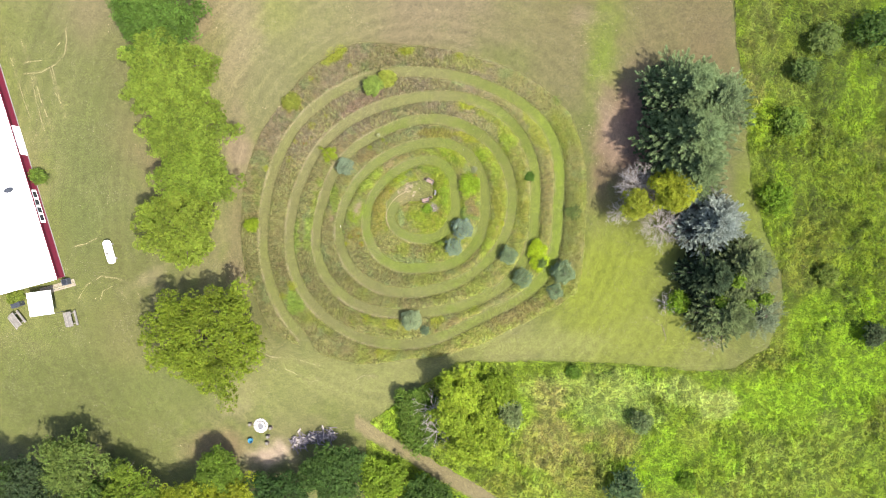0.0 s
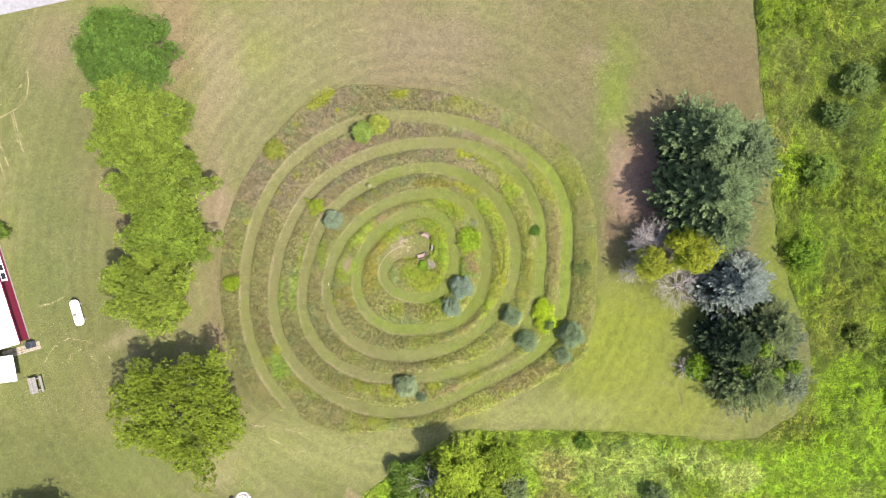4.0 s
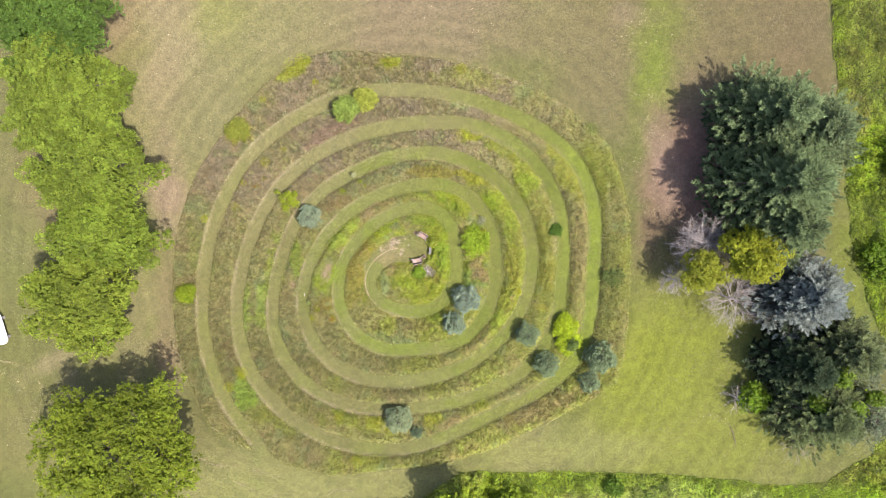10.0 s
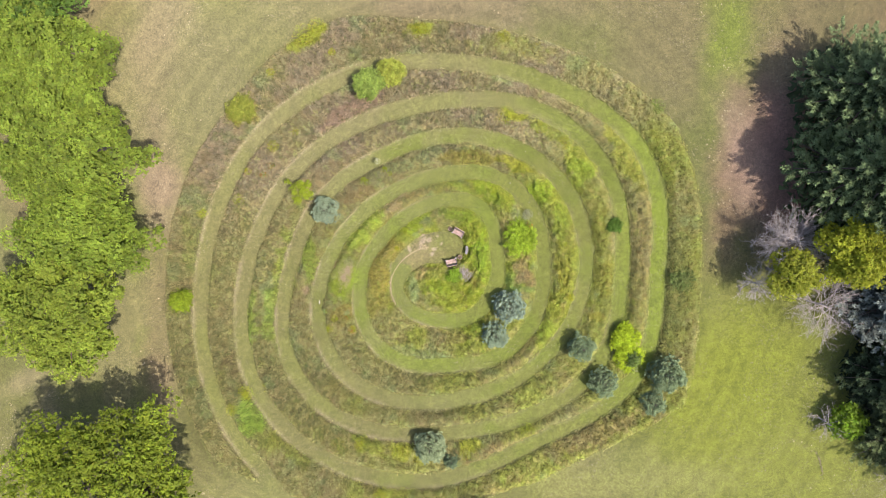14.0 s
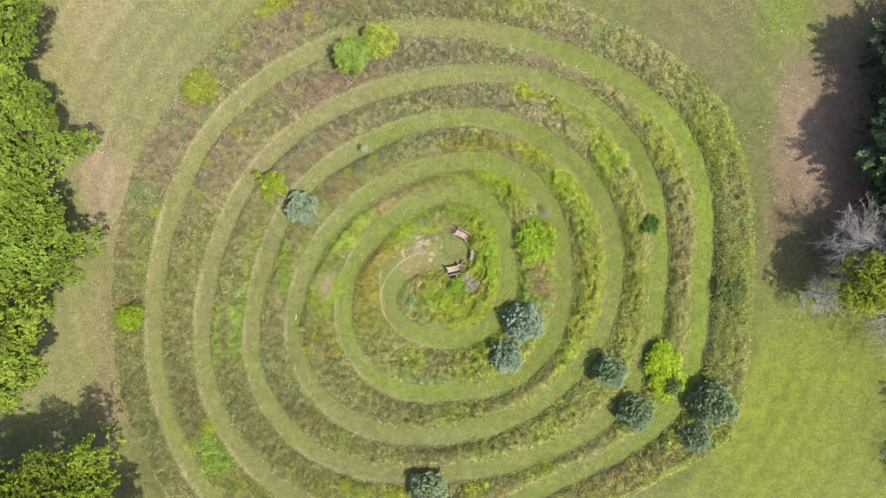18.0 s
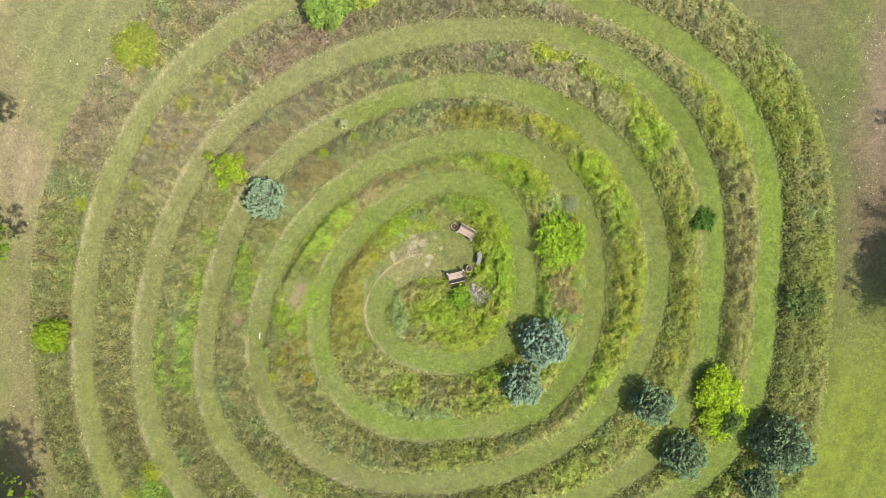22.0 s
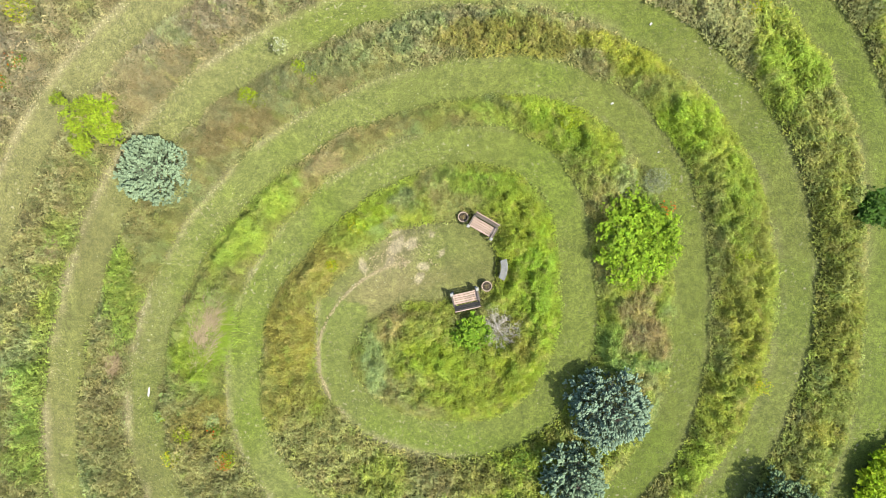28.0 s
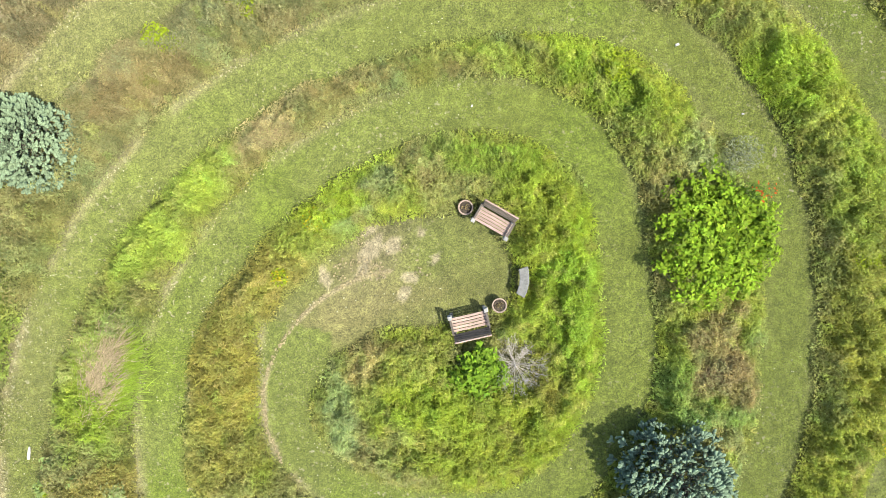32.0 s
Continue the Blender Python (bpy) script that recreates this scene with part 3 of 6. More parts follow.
def ground_colour(x, y):
    big, mid = fbm(x, y, 9, 4, 21), fbm(x, y, 2.2, 4, 22)
    c = tone(*LAWN)[None] * np.ones((len(x), 1))
    w = smooth(0.42, 0.62, big)[:, None]
    c = c * (1 - w) + tone(*DRY)[None] * w
    w = (smooth(0.5, 0.7, mid) * 0.6)[:, None]
    c = c * (1 - w) + tone(*GREEN)[None] * w
    c = painted(c, x, y, PATCHES, 0, 31, soft=0.75)
    r, a = polar(x, y)
    # mower lines that run round the spiral
    line = vnoise(r * 1.7, a * 0.03, 44) * 0.6 + vnoise(r * 4.5, a * 0.05, 45) * 0.4
    stripe = 0.5 + 0.5 * np.sin(r * 4.6 + 2.5 * vnoise(r * 0.3, a * 0.02, 46))
    c = c * (0.84 + 0.22 * line + 0.10 * stripe)[:, None]
    # the walk itself: green in the middle, pale thatch on the outer side
    d, along = walk_offset(x, y)
    hw = half_width(along)
    inside = rim_gap(x, y) > -0.3
    on = inside & (np.abs(d) < hw + 0.35)
    west = smooth(-0.25, 0.6, np.cos(np.radians(a - 195)))
    east = 1 - smooth(-0.6, 0.3, np.cos(np.radians(a - 185)))
    walk_c = tone(161, 166, 99)[None] * (1 - 0.85 * east[:, None]) + (tone(162, 171, 82)[None] + (tone(164, 188, 56) - tone(162, 171, 82))[None] * smooth(9, 13, x)[:, None]) * 0.85 * east[:, None]
    north = smooth(0.1, 0.9, np.cos(np.radians(a - 125))) * smooth(9, 13, r)
    walk_c = walk_c * (1 - 0.7 * north[:, None]) + tone(168, 162, 116)[None] * 0.7 * north[:, None]
    sw = (0.75 * smooth(0.3, 0.9, np.cos(np.radians(a - 212))) * smooth(9, 12, r))[:, None]
    walk_c = walk_c * (1 - sw) + tone(150, 148, 92)[None] * sw
    g = np.clip(smooth(0.4, 0.65, fbm(x, y, 3.0, 4, 51)) * 0.7 * (1 - 0.7 * north) * (1 - 0.8 * sw[:, 0]) + smooth(11, 5, r) * 0.4, 0, 0.9)[:, None]
    walk_c = walk_c * (1 - g) + tone(150, 168, 66)[None] * g
    thatch = smooth(0.55, 0.95, d / hw) * (0.25 + 0.75 * west) * smooth(0.3, 0.6, fbm(x, y, 1.1, 4, 52))
    walk_c = walk_c * (1 - 0.75 * thatch[:, None]) + tone(216, 200, 168)[None] * 0.75 * thatch[:, None]
    dry_edge = smooth(0.35, 0.95, -d / hw) * east * smooth(0.3, 0.6, fbm(x, y, 1.1, 4, 55)) * smooth(6, 9, r)
    walk_c = walk_c * (1 - 0.5 * dry_edge[:, None]) + tone(204, 194, 152)[None] * 0.5 * dry_edge[:, None]
    c = np.where(on[:, None], walk_c, c)
    for line in WHEEL_MARKS:
        w = (trail(x, y, line, 0.22) * smooth(0.3, 0.6, fbm(x, y, 1.5, 3, 53)) * 0.35)[:, None]
        c = c * (1 - w) + tone(190, 180, 136)[None] * w
    w = (trail(x, y, [(-3.71, 7.03), (-4.3, 6.9), (-4.74, 6.72), (-5.2, 6.45), (-5.59, 6.14), (-6.0, 5.7), (-6.32, 5.23), (-6.55, 4.75), (-6.68, 4.3), (-6.64, 3.37), (-6.3, 2.6), (-5.9, 2.1)], 0.08) * 0.9 * smooth(0.25, 0.5, fbm(x, y, 0.5, 3, 54)))[:, None]
    c = c * (1 - w) + tone(220, 204, 166)[None] * w
    c = painted(c, x, y, BARE, 0.22, 32, soft=0.12)
    t = tall(x, y)
    w = (smooth(-0.15, 0.30, t) * inside)[:, None]
    c = c * (1 - w) + tone(126, 124, 70)[None] * w
    m = smooth(-0.3, 0.3, meadow(x, y))[:, None]
    c = c * (1 - m) + meadow_colour(x, y) * (1.2 / LEAF_GAIN) * m
    # worn track between the thickets
    trk = np.abs(y + 21.9 + 0.56 * (x + 9.8)) / 1.14 + np.where(x < -10.5, 9, 0)
    w = ((1 - smooth(0.55, 1.1, trk + (mid - 0.5))) * 0.9)[:, None]
    c = c * (1 - w) + tone(190, 174, 134)[None] * w
    return c * (0.9 + 0.2 * fbm(x, y, 0.5, 3, 71))[:, None]


def axis(knots):
    """Coordinates with the given steps between knots, and long steps out to the horizon."""
    out = []
    for (a, step), (b, _) in zip(knots, knots[1:]):
        out.append(np.arange(a, b - step * 0.5, step))
    far = np.geomspace(8, 2500, 14)
    return np.concatenate([knots[0][0] - far[::-1], *out, [knots[-1][0]], knots[-1][0] + far])


def ground_height(x, y):
    return (fbm(x, y, 6, 3, 81) - 0.5) * 0.10 - 0.06


def build_ground():
    xs = axis([(-66, 0.6), (-54, 0.4), (-26, 0.25), (-10, 0.14), (-6.8, 0.08), (-0.6, 0.14), (6, 0.25), (20, 0.5), (42, 0.6), (66, 0.6)])
    ys = axis([(-46, 0.6), (-30, 0.45), (-13, 0.25), (0, 0.14), (5.2, 0.08), (8.8, 0.14), (13.5, 0.25), (29, 0.5), (46, 0.6)])
    gx, gy = np.meshgrid(xs, ys, indexing="ij")
    x, y = gx.ravel(), gy.ravel()
    z = ground_height(x, y)
    n, m = len(xs), len(ys)
    i, k = np.meshgrid(np.arange(n - 1), np.arange(m - 1), indexing="ij")
    f = np.stack([i * m + k, (i + 1) * m + k, (i + 1) * m + k + 1, i * m + k + 1], -1).reshape(-1, 4)
    ob = sheet("ground", np.c_[x, y, z], f, M_GROUND, ground_colour(x, y))
    tagged(ob, "mown sunburnt lawn with bare patches and a spiral walk", "ground", kind="structure")


build_ground()

# ---- prairie grass in the spiral ----
BROWN, OLIVE, RUST = (160, 156, 114), (146, 154, 88), (152, 138, 106)
LEAFY, YELLOW, SILVER, STRAW, BRIGHT = (156, 170, 60), (170, 178, 68), (146, 162, 116), (190, 176, 138), (158, 188, 80)
STANDS = []


def stand(x, y, rx, ry, colour, strength=0.9, turn=0):
    STANDS.append((x, y, rx, ry, foliage(*colour), strength, radians(turn)))


stand(-12.9, 22.9, 2.0, 0.7, (166, 178, 56), 0.9, 35)
stand(-4.2, 23.4, 1.2, 0.5, (166, 178, 56), 0.9)
stand(2.5, 22.0, 3.0, 1.0, (150, 156, 80), 0.6, -10)
stand(-9.5, 17.6, 3.0, 0.8, (160, 138, 126), 0.9, 33)
stand(-17.9, 17.6, 1.3, 1.2, (160, 158, 62), 0.9)
stand(-21.5, 6.5, 1.3, 3.2, (136, 150, 84), 0.7, 8)
stand(-18.0, 2.0, 1.0, 2.8, BRIGHT, 0.8)
stand(-15.8, 1.7, 0.9, 2.8, BRIGHT, 0.7)
stand(-14.6, 6.0, 0.9, 2.5, (156, 178, 72), 0.6)
stand(-17.6, -6.3, 1.6, 2.0, (158, 192, 78), 0.9)
stand(-17.6, -4.2, 1.0, 0.9, (186, 194, 60), 0.8)
stand(-10.9, 5.1, 0.8, 1.0, (178, 152, 132), 0.95)
stand(-10.6, 4.4, 1.4, 1.6, BRIGHT, 0.6)
stand(-8.6, 8.6, 0.8, 2.4, (164, 182, 80), 0.85, -40)
stand(-6.6, 10.7, 1.2, 0.5, STRAW, 0.9, 30)
stand(-4.6, 9.3, 1.6, 0.6, (170, 190, 56), 0.8, 35)
stand(-7.3, 6.0, 0.9, 2.8, (158, 152, 82), 0.8, -12)
stand(-1.6, 3.6, 2.2, 1.4, LEAFY, 0.85)
stand(-0.2, 8.0, 1.3, 2.4, LEAFY, 0.8)
stand(0.3, 12.0, 1.6, 0.6, (168, 186, 66), 0.9, -15)
stand(2.6, 10.4, 1.0, 2.2, LEAFY, 0.8, 35)
stand(3.4, 5.4, 0.7, 1.2, (168, 148, 116), 0.8)
stand(6.2, 11.5, 1.2, 2.4, YELLOW, 0.9, 30)
stand(6.8, 6.5, 1.0, 3.2, (152, 157, 64), 0.85)
stand(6.0, 1.6, 1.0, 3.2, (154, 168, 66), 0.8, -25)
stand(8.2, 13.6, 2.0, 1.2, (168, 184, 64), 0.9, -25)
stand(5.6, 15.9, 2.0, 0.8, (142, 158, 60), 0.8, -25)
stand(11.4, 14.0, 1.0, 3.4, (158, 166, 60), 0.85, 25)
stand(14.0, 12.0, 0.8, 4.0, (150, 160, 66), 0.8, 8)
stand(12.4, 6.5, 0.9, 5.0, RUST, 0.7, -3)
stand(15.2, 4.0, 1.0, 5.0, (124, 132, 74), 0.8)
stand(9.8, 3.0, 0.8, 4.0, (134, 144, 76), 0.8)
stand(3.0, 17.5, 1.0, 0.9, (172, 182, 52), 0.9)
stand(-9.2, 13.2, 1.5, 0.7, (150, 142, 106), 0.8, 30)
stand(-8.0, 12.6, 1.1, 0.9, (140, 142, 108), 0.8, 30)
stand(-4.5, -1.6, 3.0, 0.9, SILVER, 0.6, -10)
stand(-8.5, -8.5, 1.6, 0.8, LEAFY, 0.7, -25)
stand(-5.8, -8.9, 1.0, 0.9, YELLOW, 0.7)
stand(-0.6, -8.3, 0.9, 0.8, (176, 186, 56), 0.8)
stand(2.5, -9.0, 4.0, 1.0, (152, 136, 100), 0.7, 20)
stand(9.0, -7.5, 5.0, 1.0, (150, 138, 98), 0.8, 24)
stand(0.5, -12.2, 2.5, 0.6, (186, 176, 120), 0.6, 8)
stand(-6.5, -12.2, 1.5, 0.8, (160, 166, 70), 0.7)
stand(-14.8, -8.6, 2.2, 1.0, (160, 168, 70), 0.6, -50)


stand(8.6, 9.5, 1.6, 7.0, (150, 157, 66), 0.55, 10)
stand(7.6, 4.0, 1.4, 4.0, (152, 168, 52), 0.5, -10)
stand(4.6, 11.6, 1.2, 3.0, (154, 167, 68), 0.5, 38)
stand(0.6, 6.2, 1.2, 2.6, (158, 184, 58), 0.6)
stand(-3.9, 5.0, 1.3, 0.5, (176, 160, 118), 0.7, 12)
stand(-4.9, 3.9, 0.5, 1.2, (158, 176, 128), 0.5, 8)
stand(3.0, 9.6, 0.7, 0.8, (164, 168, 130), 0.7)
stand(2.9, 4.4, 1.0, 0.9, (132, 160, 92), 0.6)
stand(4.0, 4.6, 0.4, 0.9, (156, 136, 104), 0.7)
stand(-13.6, 9.0, 0.9, 2.4, (146, 156, 92), 0.6)
stand(-10.6, 13.0, 1.6, 0.7, (166, 146, 116), 0.7, 35)

stand(-7.5, 4.4, 0.8, 2.4, (160, 154, 82), 0.8, 5)
stand(-8.1, 2.3, 0.7, 0.8, (160, 156, 84), 0.7)
stand(-6.2, 7.0, 0.6, 0.8, (162, 156, 80), 0.6, -35)
stand(-10.6, 3.9, 0.8, 0.8, (164, 184, 68), 0.85)
stand(-9.1, 7.8, 1.0, 0.7, (168, 186, 88), 0.85, 45)
stand(-8.1, 9.0, 0.8, 0.5, (166, 184, 84), 0.8, 35)
stand(-6.3, 10.1, 0.8, 0.3, (190, 176, 138), 0.85, 25)
stand(-4.3, 11.2, 1.4, 0.3, (160, 148, 100), 0.7, 15)
stand(-1.5, 11.8, 1.2, 0.4, (164, 178, 80), 0.8, -10)
stand(1.1, 10.9, 1.5, 0.5, (148, 172, 60), 0.8, -40)
stand(-10.2, 1.8, 1.0, 0.9, (160, 150, 86), 0.85)
stand(-12.9, 6.0, 0.7, 2.0, (150, 176, 66), 0.75, 8)
stand(-13.3, 3.7, 0.4, 0.3, (176, 164, 126), 0.7)
stand(-15.2, 7.3, 0.5, 0.3, (184, 172, 136), 0.7)
stand(-15.5, 4.7, 0.5, 1.4, (152, 168, 70), 0.6)
stand(-9.0, 11.1, 1.5, 0.6, (158, 142, 106), 0.85, 30)
stand(-10.8, 12.7, 1.9, 0.7, (158, 150, 118), 0.8, 32)
stand(-5.8, 13.2, 1.9, 0.5, (148, 156, 110), 0.85, 12)
stand(-0.7, 13.8, 1.9, 0.7, (158, 152, 76), 0.85, -5)
stand(2.7, 13.4, 1.4, 0.5, (164, 168, 54), 0.85, -25)
stand(4.8, 11.4, 1.0, 1.0, (150, 174, 54), 0.8, -40)
stand(6.5, 9.3, 0.7, 1.9, (146, 168, 62), 0.7, -10)
stand(6.7, 4.8, 0.7, 2.0, (154, 154, 66), 0.85, 3)
stand(6.1, 2.4, 1.0, 1.0, (158, 164, 68), 0.8, -30)
stand(6.6, 2.7, 0.3, 0.3, (176, 164, 120), 0.6)
stand(8.0, 12.8, 1.2, 1.0, (146, 172, 50), 0.75, -35)
stand(9.3, 7.8, 0.7, 2.2, (142, 146, 60), 0.8, -5)
stand(9.7, 4.5, 0.7, 1.5, (146, 144, 62), 0.75, 5)
stand(9.3, 1.7, 0.7, 0.4, (176, 172, 76), 0.75)
stand(5.3, 0.8, 1.0, 0.7, (154, 172, 64), 0.8, -25)
stand(3.4, 4.6, 0.6, 0.6, (160, 146, 112), 0.75)
stand(3.7, 9.5, 0.4, 0.4, (160, 168, 128), 0.8)
stand(3.5, 3.8, 1.0, 0.3, (140, 168, 100), 0.7)
stand(-3.0, 4.4, 1.5, 1.0, (150, 170, 62), 0.6)
stand(-4.9, 4.1, 0.4, 1.2, (158, 176, 126), 0.5, 10)
stand(-0.2, 4.6, 0.6, 0.8, (158, 150, 84), 0.7)
stand(-1.4, 9.5, 1.5, 0.5, (146, 172, 66), 0.7, -15)
stand(-4.7, 8.5, 0.8, 0.3, (168, 190, 62), 0.85, 30)
stand(0.2, 6.5, 0.6, 1.5, (144, 170, 64), 0.7)


def plant(x, y, size, seed):
    """Three random numbers for the plant that covers each place."""
    u = (0.8 * x + 0.6 * y) / size + 1.4 * vnoise(x / size, y / size, seed + 1)
    v = (0.8 * y - 0.6 * x) / size + 1.4 * vnoise(x / size, y / size, seed + 2)
    i, j = np.floor(u), np.floor(v)
    return lattice(i, j, seed), lattice(i, j, seed + 3), lattice(i, j, seed + 7)


def grass_colour(x, y, r):
    lush = 0.12 + 0.6 * smooth(0.36, 0.74, fbm(x, y, 3.5, 4, 91) + 0.009 * (x - CX) - 0.006 * (y - CY) - 0.05)
    c = foliage(*BROWN)[None] * (1 - lush)[:, None] + foliage(*LEAFY)[None] * lush[:, None] * 0.6 + foliage(*OLIVE)[None] * lush[:, None] * 0.4
    rr, _ = polar(x, y)
    near = (smooth(10.5, 4, rr) * (0.15 + 0.55 * smooth(0.4, 0.6, fbm(x, y, 1.6, 3, 92))))[:, None]
    c = c * (1 - near) + foliage(*LEAFY)[None] * near
    north = (smooth(11, 18, y - 0.25 * x) * (0.35 + 0.5 * smooth(0.35, 0.6, fbm(x, y, 2.6, 4, 87))))[:, None]
    c = c * (1 - north) + foliage(162, 149, 132)[None] * north
    rust = (smooth(0.55, 0.75, fbm(x, y, 1.4, 4, 93)) * 0.5)[:, None]
    c = c * (1 - rust) + foliage(*RUST)[None] * rust
    silver = (smooth(0.58, 0.75, fbm(x, y, 1.8, 4, 94)) * 0.6)[:, None]
    c = c * (1 - silver) + foliage(*SILVER)[None] * silver
    c = painted(c, x, y, STANDS, 0.7, 33, r, soft=0.22)
    # single plants differ from one to the next in lightness, dryness and greenness
    one, two, three = plant(x, y, 0.21, 88)
    small, _, _ = plant(x, y, 0.10, 188)
    straw = (smooth(0.86, 0.92, two) * 0.16 + 0.15 * (r.random(len(x)) < 0.05))[:, None]
    c = c * (1 - straw) + foliage(196, 184, 150)[None] * straw
    fresh = (smooth(0.88, 0.96, three) * 0.22)[:, None]
    c = c * (1 - fresh) + foliage(*BRIGHT)[None] * fresh
    warm = (two - 0.5)[:, None] * np.array([[0.10, 0.0, -0.1]])
    out = np.maximum(np.abs(x + 2.4) / 1.75, np.abs(y - 7.5))
    far_east = smooth(3, 8, x) * smooth(-7, -2, y)
    c = c * (1 - 0.24 * far_east[:, None]) + foliage(158, 162, 98)[None] * 0.24 * far_east[:, None]
    calm = np.maximum(0.35 * smooth(7.5, 5.0, out), 0.4 * far_east)
    c = c * (((0.66 + 0.68 * one) * (0.76 + 0.48 * small)) ** (1 - calm))[:, None] * (1 + warm) * (1.53 + 0.24 * smooth(9, 5, rr) * smooth(2, -4, x) + 0.36 * smooth(-2, 4, x) + 0.30 * smooth(-5, -11, y) - 0.05 * smooth(-14, -18, x) - 0.16 * smooth(-9, -13, x) * smooth(4, -2, y) + 0.10 * far_east * smooth(14.5, 11, x))[:, None]
    return np.clip(c * (1 + r.normal(0, 0.025, (len(x), 3))) * r.uniform(0.86, 1.14, len(x))[:, None], 0.004, 0.9)


def scatter(n, x0, x1, y0, y1, keep, r):
    x, y = r.uniform(x0, x1, n), r.uniform(y0, y1, n)
    ok = keep(x, y)
    return x[ok], y[ok]


def canopy_height(x, y):
    """How high the prairie plants stand: low at the edges, lumpy within."""
    t = tall(x, y)
    lumps = 0.35 + 0.7 * smooth(0.34, 0.66, fbm(x, y, 0.38, 3, 96)) + 0.6 * fbm(x, y, 0.2, 2, 95) + 0.4 * fbm(x, y, 2.0, 2, 99)
    return (0.05 + 0.36 * smooth(-0.1, 0.5, t)) * lumps


def prairie():
    """Three zones of plants, finest at the heart of the spiral."""
    r = np.random.default_rng(11)
    zone = lambda x, y: np.maximum(np.abs(x + 2.4) / 1.75, np.abs(y - 7.5))
    for r0, r1, nb, nl, wide, leaf, label in (
            (0.0, 5.6, 2300, 3900, 0.008, 0.075, "knee-high green and straw prairie grass round the seats"),
            (5.6, 9.0, 700, 1350, 0.015, 0.115, "brown and green prairie grass between the mown turns"),
            (9.0, 30.0, 280, 520, 0.024, 0.14, "brown and green prairie grass on the outer turns")):
        keep = lambda x, y: (zone(x, y) >= r0) & (zone(x, y) < r1) & (tall(x, y) > r.uniform(-0.14, 0.26, len(x)))
        lx, ly = (1.75 * r1, r1) if r1 < 20 else (22.0, 22.0)
        area = 4 * lx * ly
        span = (-2.4 - lx, -2.4 + lx, 7.5 - ly, 7.5 + ly)
        blady = lambda x, y: keep(x, y) & (r.random(len(x)) < 0.6 + 0.4 * smooth(0, -8, x))
        x, y = scatter(int(nb * area), *span, blady, r)
        k = len(x)
        h = canopy_height(x, y) * r.uniform(0.7, 1.35, k) + (0.09 if r0 == 0 else 0.05)
        head = 2 * np.pi * fbm(x, y, 1.3, 2, 97) * 2 + r.normal(0, 1.3, k)
        lean = np.abs(r.normal(0.68, 0.33, k))
        reach = h * (0.45 * np.sin(lean) + 0.2)
        blades(np.c_[x, y, np.full(k, -0.06)], h, wide * r.uniform(0.6, 1.4, k), lean, head, grass_colour(x + np.cos(head) * reach, y + np.sin(head) * reach, r), r,
               "prairie_grass", M_BLADE, label, "tall grass", short=True)
        leafy = lambda x, y: keep(x, y) & (r.random(len(x)) < 0.55 + 0.45 * smooth(-10, 0, x))
        x, y = scatter(int(nl * area), *span, leafy, r)
        k = len(x)
        z = canopy_height(x, y) * r.uniform(0.5, 1.1, k)
        v, f = leaf_tris(np.c_[x, y, z], r.normal(0, 0.48, (k, 3)) + np.array([0, 0, 0.9]), leaf * r.uniform(0.5, 1.4, k), r, 0.36)
        ob = sheet("prairie_leaves", v, f, M_BLADE, np.repeat(grass_colour(x, y, r), 3, axis=0))
        tagged(ob, "mixed leafy weeds among the prairie grass", "weeds", kind="stuff")


def meadow_grass():
    """Broad-leaved weeds in some drifts, fine leaning grass in others."""
    r = np.random.default_rng(12)
    keep = lambda x, y: (meadow(x, y) > 0.0)
    x, y = scatter(900000, -12, 60, -36, 36, keep, r)
    k = len(x)
    leafy = smooth(0.42, 0.56, fbm(x, y, 4.5, 4, 65))
    one, two, _ = plant(x, y, 0.42, 288)
    c = meadow_colour(x, y, r) * (1.62 + 0.25 * smooth(-7, -14, y))[:, None] * (0.60 + 0.80 * one)[:, None] * (1 + (two - 0.5)[:, None] * np.array([[0.10, 0, -0.1]]))
    c = np.clip(c * r.uniform(0.85, 1.15, k)[:, None] * (1 + r.normal(0, 0.04, (k, 3))), 0.004, 0.9)
    edge = smooth(-0.2, 0.5, meadow(x, y))
    lump = 0.5 * fbm(x, y, 2.6, 5, 64) + 0.5 * fbm(x, y, 0.75, 3, 68)
    z = (0.02 + 0.08 * edge + 0.95 * smooth(0.46, 0.72, lump)) * edge * r.uniform(0.7, 1.05, k)
    normal = r.normal(0, 1, (k, 3)) * (0.55 - 0.2 * leafy)[:, None] + np.array([0, 0, 1.0])
    size = (0.19 - 0.05 * leafy) * r.uniform(0.6, 1.4, k)
    v, f = leaf_tris(np.c_[x, y, z], normal, size, r, 0.55)
    tagged(sheet("meadow_grass", v, f, M_BLADE, np.repeat(c, 3, axis=0)), "wild green meadow grass and weeds beside the lawn", "tall grass", kind="stuff")


def lawn_grass():
    r = np.random.default_rng(13)
    keep = lambda x, y: (tall(x, y) < 0.1) & (rim_gap(x, y) > -0.2)
    x, y = scatter(240000, -14.5, 10.5, -0.8, 15.0, keep, r)
    k = len(x)
    c = ground_colour(x, y) * 1.5
    c = np.clip(c * r.uniform(0.75, 1.25, k)[:, None] * (1 + r.normal(0, 0.04, (k, 3))), 0.004, 0.9)
    blades(np.c_[x, y, np.full(k, -0.05)], r.uniform(0.02, 0.045, k), 0.012 * r.uniform(0.7, 1.4, k), np.abs(r.normal(0.8, 0.3, k)), r.uniform(0, 6.28, k), c, r,
           "lawn_grass", M_BLADE, "short mown grass on the spiral walk", "grass", short=True)


